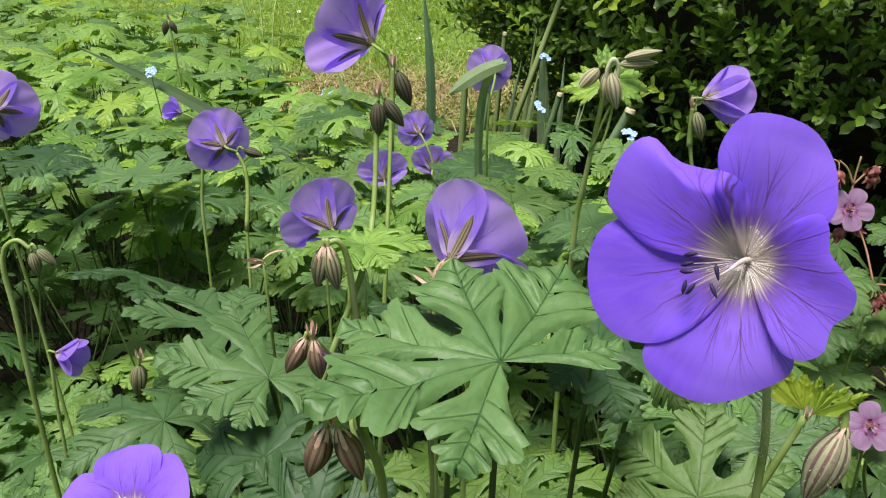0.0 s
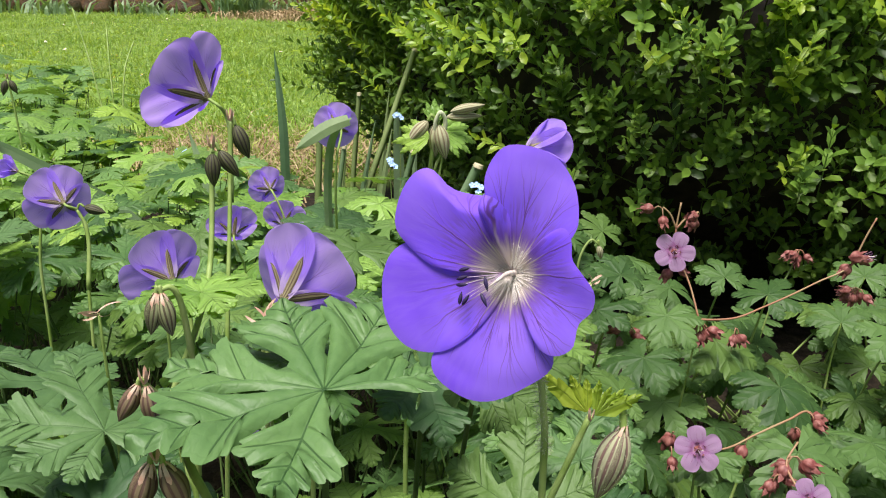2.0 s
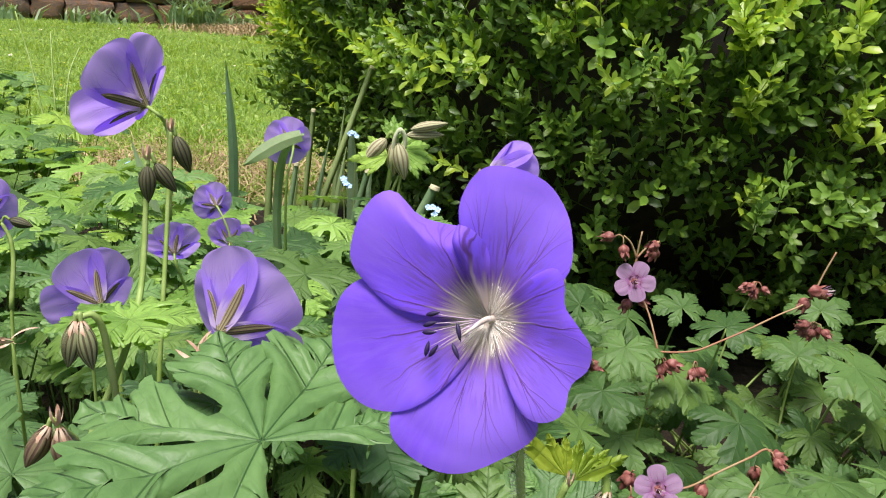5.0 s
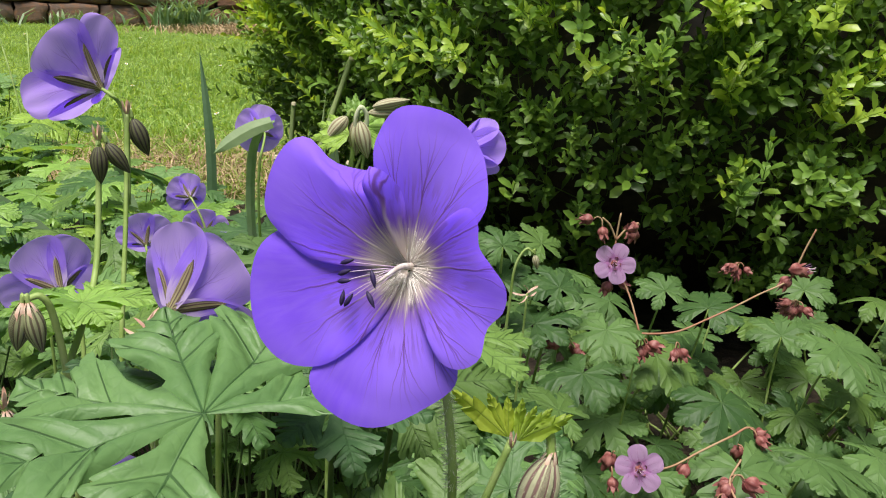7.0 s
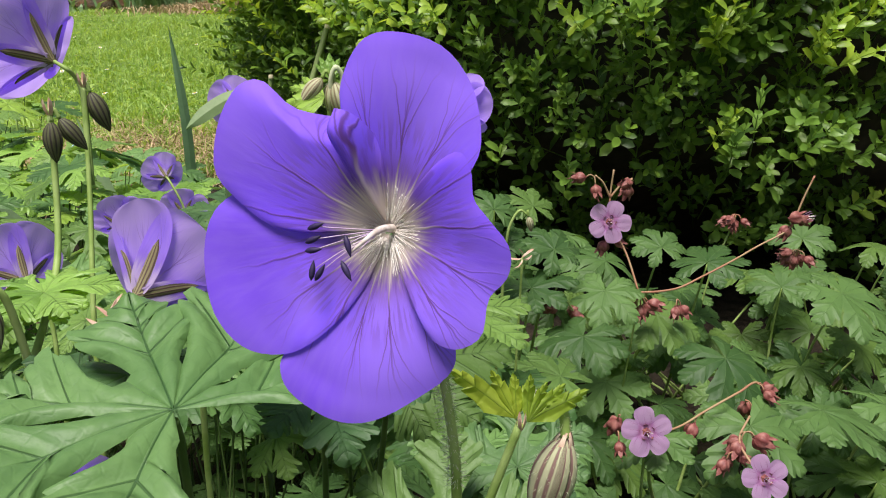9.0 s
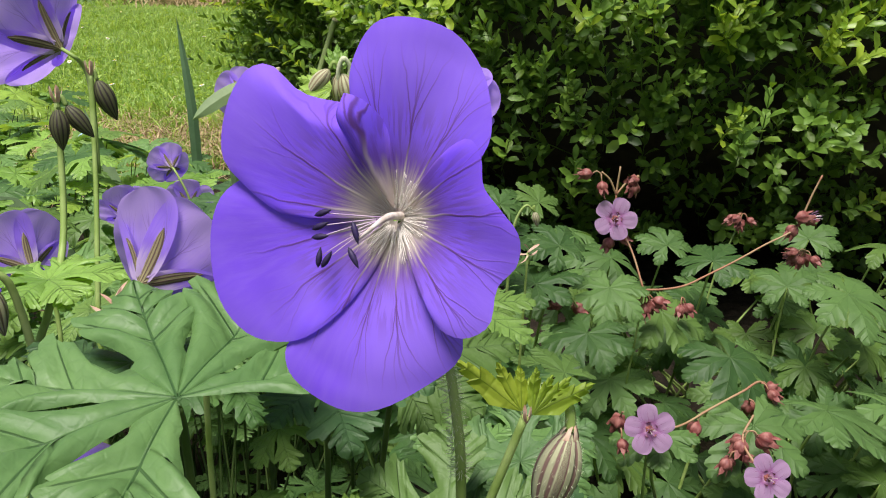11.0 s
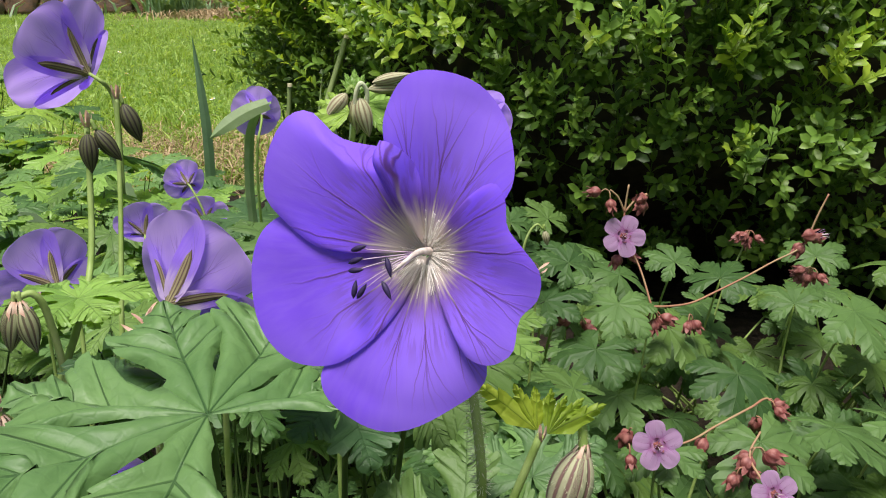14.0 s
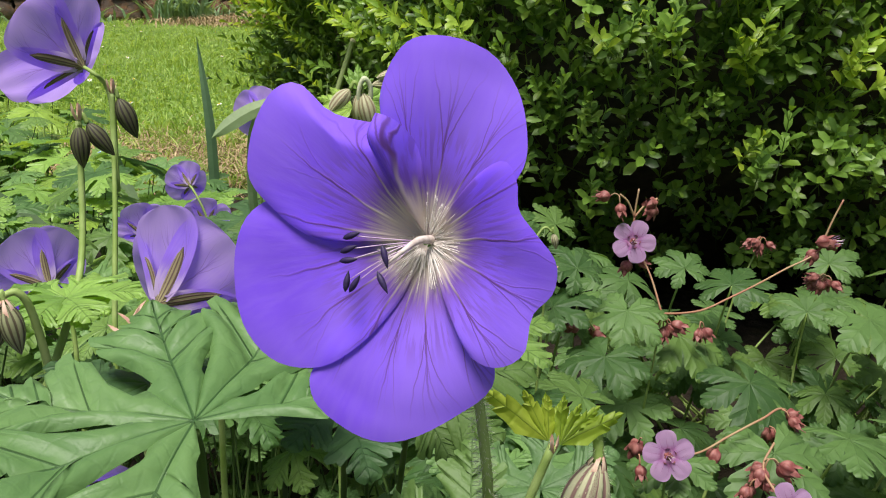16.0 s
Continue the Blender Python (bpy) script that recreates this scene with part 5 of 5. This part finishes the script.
# ---------------------------------------------------------------- iris blades and cut stems
def iris(points, width, label, thick=0.0012, mat=None, name="iris_leaf", cat="leaf", cut=False, broad=(1, 0.25, 0)):
    """A flat sword-shaped blade along the points, foot first."""
    t = thing(name, points[0], label, cat, "iris leaves")
    line = spline(points, 8)
    n = len(line)
    verts, faces, uvs = [], [], []
    side = Vector(broad).normalized()
    for i, q in enumerate(line):
        s = i / (n - 1)
        w = width * (0.7 + 0.5 * s) * max(0.02, 1 - s ** 4) if not cut else 0.68 * width * (1 - 0.2 * s)
        d = (line[min(i + 1, n - 1)] - line[max(i - 1, 0)]).normalized()
        a = (side - d * side.dot(d)).normalized()
        b = d.cross(a)
        for x, y in ((-0.5, 0), (0, -1), (0.5, 0), (0, 1)):
            k = thick if not cut else w * 0.24
            verts.append(q + a * x * w + b * y * k)
            uvs.append((0.5, 0.5))
    for i in range(n - 1):
        for k in range(4):
            p, q = i * 4 + k, i * 4 + (k + 1) % 4
            faces.append((p, q, q + 4, p + 4))
    part("blade", mesh("blade", verts, faces, mat or M_IRIS, uvs, cut), t)
    if cut:
        ev, ef, eu = tube([line[-1] - Vector((0, 0, 0.001)), line[-1] + (line[-1] - line[-2]).normalized() * 0.004], width * 0.27, width * 0.24, 8)
        part("cut_end", mesh("cut_end", ev, ef, M_CUT, eu), t, label="pale dry cut end")
    return t


iris([(-0.025, 1.0, 0), (-0.0292, 1.0000, 0.2861), (-0.0294, 1.0000, 0.3613), (-0.037, 1.007, 0.4575)], 0.0128, "tall upright dark green iris leaf with a pointed tip", mat=M_IRISMID)
iris([(0.03, 1.22, 0), (0.07, 1.25, 0.187), (0.118, 1.28, 0.32), (0.158, 1.3, 0.43)], 0.017, "slanting grey-green iris stem cut at the top", cut=True)
iris([(0.055, 1.35, 0), (0.060, 1.35, 0.17), (0.074, 1.35, 0.355)], 0.015, "upright green iris stem with a pale cut end", cut=True)
iris([(0.10, 1.2, 0), (0.127, 1.2, 0.21), (0.147, 1.2, 0.292)], 0.018, "upright green iris stem with a pale cut end", cut=True)
iris([(0.15, 1.0, 0), (0.18, 1.0, 0.25), (0.208, 1.0, 0.316)], 0.026, "thick green iris stem with a pale cut end", cut=True)
iris([(0.13, 1.3, 0), (0.136, 1.3, 0.19), (0.129, 1.3, 0.36)], 0.022, "pale grey-green iris leaf")
iris([(0.01, 1.15, 0), (0.03, 1.15, 0.2), (0.045, 1.15, 0.31)], 0.013, "broad upright green iris leaf", cut=True)
iris([(-0.01, 1.12, 0), (0.005, 1.12, 0.2), (0.012, 1.12, 0.33)], 0.016, "upright green iris leaf", cut=True)
iris([(0.08, 1.18, 0), (0.095, 1.18, 0.2), (0.115, 1.19, 0.33)], 0.012, "narrow upright iris leaf")
iris([(0.155, 1.15, 0), (0.16, 1.15, 0.2), (0.172, 1.16, 0.29)], 0.012, "narrow upright iris leaf")
for x, y, h, lean in ((0.02, 1.2, 0.30, 0.03), (0.045, 1.25, 0.33, 0.05), (0.09, 1.3, 0.37, 0.03), (0.11, 1.1, 0.30, 0.06), (0.145, 1.22, 0.34, 0.01), (0.165, 1.05, 0.26, 0.05), (0.07, 1.05, 0.27, -0.02)):
    iris([(x, y, 0), (x + lean * 0.4, y, h * 0.5), (x + lean, y + 0.01, h)], 0.011, "narrow grey-green iris leaf")
iris([(0.035, 0.72, 0.02), (0.028, 0.70, 0.25), (0.024, 0.675, 0.40), (0.032, 0.66, 0.428), (0.042, 0.656, 0.436)], 0.008, "iris leaf folded over at its tip")
iris([(0.040, 0.655, 0.435), (0.027, 0.652, 0.431), (0.012, 0.648, 0.423), (-0.002, 0.645, 0.413)], 0.0125, "folded-over pale tip of an iris leaf", broad=(0, 0.35, 1))
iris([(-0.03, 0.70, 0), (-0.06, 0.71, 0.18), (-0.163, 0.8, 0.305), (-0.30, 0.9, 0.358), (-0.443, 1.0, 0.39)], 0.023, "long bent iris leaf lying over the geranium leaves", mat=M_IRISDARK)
iris([(-0.06, 0.95, 0.05), (-0.10, 0.95, 0.25), (-0.135, 0.97, 0.37)], 0.016, "bent grey-green iris leaf behind the flowers")

# grass stalks in the bed
tall = thing("grass_stalk", (-0.35, 1.5, 0), "thin dark grass stalks standing in the bed", "grass")
for dx in (0.0, 0.03, 0.055):
    stem(tall, [(-0.42 + dx * 1.8, 1.6, 0.47 - dx), (-0.385 + dx, 1.55, 0.37), (-0.35 + dx * 0.3, 1.5, 0.2), (-0.34, 1.5, 0)], 0.0012, 0.002, name="stalk", sides=5)

# ---------------------------------------------------------------- forget-me-nots
def forget(at, label):
    t = thing("forget_me_not", (at[0], at[1] + 0.02, 0), label, "flower", "forget-me-nots")
    for k in range(4):
        p = Vector(at) + Vector((rng.uniform(-0.007, 0.007), rng.uniform(-0.005, 0.005), rng.uniform(-0.005, 0.005)))
        pts = joined([moved(sepal(0.0042, 0.0024, 15, 0), Matrix.Rotation(q * 1.257, 4, 'Z')) for q in range(5)])
        part("blossom", mesh("blossom", pts[0], pts[1], M_FORGET, pts[2]), t, frame_of((rng.uniform(-0.4, 0.4), -0.7, 0.6), p))
    stem(t, [at, (at[0] + 0.004, at[1] + 0.012, at[2] - 0.08), (at[0], at[1] + 0.02, 0)], 0.0006, 0.001, sides=5)


for at in ((0.098, 1.0, 0.323), (0.191, 0.9, 0.314), (-0.325, 0.9, 0.383), (-0.184, 1.2, 0.295), (0.13, 1.25, 0.34)):
    forget(at, "pale blue forget-me-not on a thin stem")


# ---------------------------------------------------------------- pink rock geranium
PINK_PETALS = [mesh("petal", *petal(0.0180, 0.0084, 26, -6, 0.10, 0.05, ph, claw=0.3)[:2], M_PINK, petal(0.0180, 0.0084, 26, -6, 0.10, 0.05, ph, claw=0.3)[2]) for ph in (0.3, 2.5)]
cal = joined([ovoid(0.0128, 0.0048, 5, 0.14, 20, 9, 0.4), *[moved(sepal(0.0145, 0.0030, 62, 68), Matrix.Rotation(q * 1.257, 4, 'Z')) for q in range(5)], tube([(0, 0, 0.0115), (0.0004, 0, 0.0145), (0.0012, 0, 0.017)], 0.0006, 0.0002, 5, 3)])
CALYX = mesh("calyx", cal[0], cal[1], M_PINKBUD, cal[2])
WISPS = []
for q in range(3):
    fv, ff, fu = filament((0, 0, 0), (0.002 + 0.0015 * q, 0, 0.015 - 0.002 * q), 0.0003)
    WISPS.append(mesh("stamen", fv, ff, M_WHITE if q == 0 else M_PINK, fu))


def wisps(t, m):
    for k in range(9):
        part("stamen", WISPS[k % 3], t, m @ Matrix.Rotation(k * 0.698, 4, 'Z'))


def pink_head(t, at, axis, size=1.0):
    m = frame_of(axis, at, rng.uniform(0, 70), size)
    for k in range(5):
        part("petal", PINK_PETALS[k % 2], t, m @ Matrix.Rotation(radians(72 * k), 4, 'Z'))
    wisps(t, m)
    part("calyx", CALYX, t, m @ Matrix.Translation((0, 0, -0.009)), "swollen rust-red calyx")


def calyx_group(t, at, count, spread=0.010):
    for k in range(count):
        d = Vector((rng.uniform(-1, 1), rng.uniform(-0.6, 0.6), rng.uniform(-1.2, 0.1))).normalized()
        p = Vector(at) + d * spread * 0.7
        sv, sf, su = tube([at, Vector(at).lerp(p, 0.5) + Vector((0, 0, 0.002)), p], 0.0006, 0.0006, 5, 3)
        part("calyx_stalk", mesh("calyx_stalk", sv, sf, M_STEMRED, su), t)
        part("calyx", CALYX, t, frame_of(d, p, rng.uniform(0, 70), rng.uniform(0.8, 1.15)), "rust-red faded calyx")


def pink_spray(label, lines, heads=(), calyxes=(), foot=None):
    foot = foot or lines[0][-1]
    t = thing("pink_geranium_spray", foot, label, "flower", "pink rock geraniums")
    for k, ln in enumerate(lines):
        stem(t, ln, 0.0008, 0.0013 if k == 0 else 0.0010, M_STEM if k == 0 else M_STEMRED)
    for at, axis, size in heads:
        pink_head(t, at, axis, size)
    for at, n in calyxes:
        calyx_group(t, at, n)
    return t


pink_spray("pink geranium spray with one open flower and rust-red calyxes",
           [[(0.357, 0.66, 0.250), (0.354, 0.66, 0.21), (0.353, 0.67, 0.15), (0.36, 0.7, 0)],
            [(0.342, 0.697, 0.305), (0.352, 0.68, 0.280), (0.357, 0.66, 0.250)],
            [(0.345, 0.70, 0.35), (0.343, 0.70, 0.325), (0.342, 0.697, 0.305)],
            [(0.514, 0.68, 0.292), (0.507, 0.68, 0.2865), (0.484, 0.68, 0.2765), (0.45, 0.67, 0.267), (0.42, 0.664, 0.258), (0.394, 0.66, 0.2505), (0.375, 0.66, 0.249), (0.357, 0.66, 0.250)],
            [(0.328, 0.70, 0.346), (0.335, 0.70, 0.340), (0.343, 0.70, 0.325)], [(0.363, 0.70, 0.341), (0.355, 0.70, 0.338), (0.343, 0.70, 0.325)],
            [(0.530, 0.68, 0.338), (0.522, 0.68, 0.318), (0.514, 0.68, 0.292)]],
           [((0.339, 0.69, 0.306), (-0.25, -0.85, 0.35), 1.1)],
           [((0.327, 0.70, 0.345), 2), ((0.364, 0.70, 0.339), 2), ((0.357, 0.656, 0.247), 5), ((0.394, 0.66, 0.240), 3), ((0.525, 0.68, 0.267), 7), ((0.517, 0.68, 0.297), 2), ((0.342, 0.695, 0.293), 2)])
seed = thing("pink_geranium_spray", (0.52, 0.68, 0.25), "faded pink geranium flower with spreading stamens", "flower", "pink rock geraniums")
wisps(seed, frame_of((1, -0.2, 0.05), (0.517, 0.678, 0.300), 0, 1.1))
part("calyx", CALYX, seed, frame_of((1, -0.2, 0.05), (0.508, 0.678, 0.300), 0, 1.2))
pink_spray("low pink geranium spray with an open flower and round buds",
           [[(0.2885, 0.502, 0.214), (0.297, 0.515, 0.20), (0.305, 0.53, 0.15), (0.32, 0.55, 0)],
            [(0.300, 0.512, 0.207), (0.325, 0.52, 0.204), (0.352, 0.53, 0.208), (0.385, 0.54, 0.214), (0.406, 0.55, 0.214), (0.425, 0.55, 0.196)]],
           [((0.2865, 0.495, 0.2205), (-0.25, -0.8, 0.42), 1.0)],
           [((0.391, 0.54, 0.206), 2), ((0.405, 0.548, 0.214), 2), ((0.345, 0.528, 0.207), 1), ((0.272, 0.506, 0.229), 1), ((0.271, 0.506, 0.217), 1)])
pink_spray("withered brown pink geranium spray with a low flower",
           [[(0.362, 0.475, 0.19), (0.37, 0.49, 0.12), (0.38, 0.52, 0)], [(0.375, 0.51, 0.212), (0.362, 0.50, 0.2), (0.362, 0.478, 0.19)]],
           [((0.364, 0.470, 0.188), (-0.2, -0.8, 0.5), 0.95)], [((0.366, 0.50, 0.206), 4), ((0.355, 0.497, 0.193), 3)])
pink_spray("pink geranium spray with two open flowers",
           [[(0.575, 0.56, 0.165), (0.58, 0.58, 0.1), (0.6, 0.6, 0)], [(0.520, 0.56, 0.152), (0.548, 0.56, 0.158), (0.575, 0.56, 0.165)], [(0.612, 0.6, 0.20), (0.60, 0.59, 0.185), (0.575, 0.56, 0.165)]],
           [((0.572, 0.55, 0.170), (-0.4, -0.8, 0.3), 1.0), ((0.600, 0.585, 0.184), (-0.4, -0.7, 0.5), 0.95)], [((0.592, 0.59, 0.198), 3), ((0.612, 0.6, 0.205), 3), ((0.578, 0.553, 0.155), 2)])
pink_spray("pink geranium flower by the hedge",
           [[(0.75, 0.80, 0.27), (0.745, 0.80, 0.22), (0.735, 0.82, 0.15), (0.72, 0.83, 0)]],
           [((0.752, 0.795, 0.276), (-0.4, -0.7, 0.3), 1.15)], [((0.755, 0.795, 0.268), 2), ((0.76, 0.8, 0.29), 2)])
pink_spray("cluster of rust-red faded geranium calyxes",
           [[(0.533, 0.80, 0.265), (0.525, 0.80, 0.24), (0.51, 0.80, 0.2), (0.5, 0.82, 0)]], [], [((0.533, 0.80, 0.266), 6)])
pink_spray("cluster of rust-red faded geranium calyxes",
           [[(0.286, 0.65, 0.255), (0.297, 0.65, 0.235), (0.30, 0.66, 0.2), (0.3, 0.68, 0)]], [], [((0.286, 0.65, 0.248), 5)])


def pink_plant(bx, by, leaves, label, low=False):
    t = thing("rock_geranium_plant", (bx, by, 0), label, "plant", "rock geranium plants")
    for at, heading, tip, tilt, size in leaves:
        at = Vector(at)
        tip = 30 * math.sin(radians(heading)) + 0.4 * tip
        part("leaf", LOW_LEAVES[rng.randrange(3)] if low else ROUND_LEAVES[rng.randrange(5)], t, leaf_pose(at, heading, tip, tilt, size))
        v, f, u = tube([at - Vector((0, 0, 0.0015)), at.lerp(Vector((bx, by, 0)), 0.25) + Vector((0, 0.012, -0.012)), Vector((bx + rng.uniform(-0.03, 0.03), by, 0))], 0.0011, 0.0017, 5, 4)
        part("leaf_stalk", mesh("leaf_stalk", v, f, M_STEM, u), t)


pink_plant(0.37, 0.60, [((0.413, 0.605, 0.207), -70, 10, 0, 1.05), ((0.384, 0.521, 0.196), -100, 0, 0, 1.00), ((0.306, 0.517, 0.200), -160, -5, 0, 0.75)], "rock geranium with broad scalloped green leaves")
pink_plant(0.58, 0.75, [((0.553, 0.650, 0.234), -50, 10, 5, 1.18), ((0.604, 0.680, 0.166), -60, -20, 0, 0.90), ((0.572, 0.762, 0.195), 60, 0, 0, 0.85)], "rock geranium with broad scalloped green leaves")
pink_plant(0.46, 0.59, [((0.464, 0.544, 0.185), -20, 10, -5, 1.10)], "rock geranium with broad scalloped green leaves")
pink_plant(0.36, 0.75, [((0.326, 0.662, 0.254), -120, 10, 0, 0.80), ((0.365, 0.749, 0.247), 130, 0, 0, 1.00), ((0.386, 0.680, 0.219), -80, 10, 0, 0.90)], "rock geranium with broad scalloped green leaves")
pink_plant(0.46, 0.77, [((0.456, 0.719, 0.248), 40, 0, 0, 0.85)], "rock geranium with broad scalloped green leaves")
pink_plant(0.35, 0.97, [((0.348, 0.917, 0.255), 120, 20, 0, 0.80)], "rock geranium with broad scalloped green leaves")
pink_plant(0.36, 0.89, [((0.358, 0.836, 0.246), 170, 0, 0, 0.90)], "rock geranium with broad scalloped green leaves")
pink_plant(0.26, 0.61, [((0.230, 0.512, 0.261), 150, 0, 0, 0.75), ((0.283, 0.602, 0.243), -140, 0, 0, 0.85)], "rock geranium with broad scalloped green leaves")
pink_plant(0.25, 0.70, [((0.2135, 0.62, 0.347), 95, 20, 0, 0.55), ((0.2165, 0.622, 0.318), 75, 10, 0, 0.6), ((0.252, 0.64, 0.272), 40, 0, 0, 0.8), ((0.278, 0.66, 0.296), 110, 10, 0, 0.7), ((0.425, 0.72, 0.180), 80, 10, 0, 0.9), ((0.47, 0.75, 0.178), 120, 10, 0, 0.9)], "rock geranium with small leaves before the dark hedge")
pink_plant(0.54, 0.61, [((0.542, 0.564, 0.168), -30, 0, 0, 1.05)], "rock geranium with broad scalloped green leaves")
pink_plant(0.46, 0.88, [((0.465, 0.828, 0.226), 90, 0, 0, 0.75)], "rock geranium with broad scalloped green leaves")
pink_plant(0.62, 0.85, [((0.616, 0.798, 0.233), 60, 10, 0, 0.85)], "rock geranium with broad scalloped green leaves")
pink_plant(0.69, 0.83, [((0.692, 0.779, 0.224), 0, 0, 0, 0.95)], "rock geranium with broad scalloped green leaves")
for bx, by in ((0.34, 0.56), (0.46, 0.66), (0.58, 0.74), (0.66, 0.62), (0.72, 0.82), (0.86, 0.72), (0.52, 0.88), (0.36, 0.8), (0.96, 0.86), (0.26, 0.9), (0.50, 0.52), (0.80, 0.56), (1.08, 0.7), (0.24, 0.7)):
    leaves = []
    for k in range(13):
        a, r = rng.uniform(0, 6.28), 0.13 * math.sqrt(rng.random())
        x, y = bx + r * math.cos(a), by + r * math.sin(a)
        top = 0.12 + 0.22 * max(0, y - 0.55) if x > 0.3 else 0.19
        leaves.append(((x, y, min(0.14, top) * (1 - 0.7 * rng.random() ** 1.6) + 0.02), rng.choice((math.degrees(a), -80)) + rng.uniform(-60, 60), rng.uniform(-10, 30), rng.uniform(-12, 12), rng.uniform(0.65, 1.0)))
    pink_plant(bx, by, leaves, "rock geranium with broad scalloped green leaves", low=True)
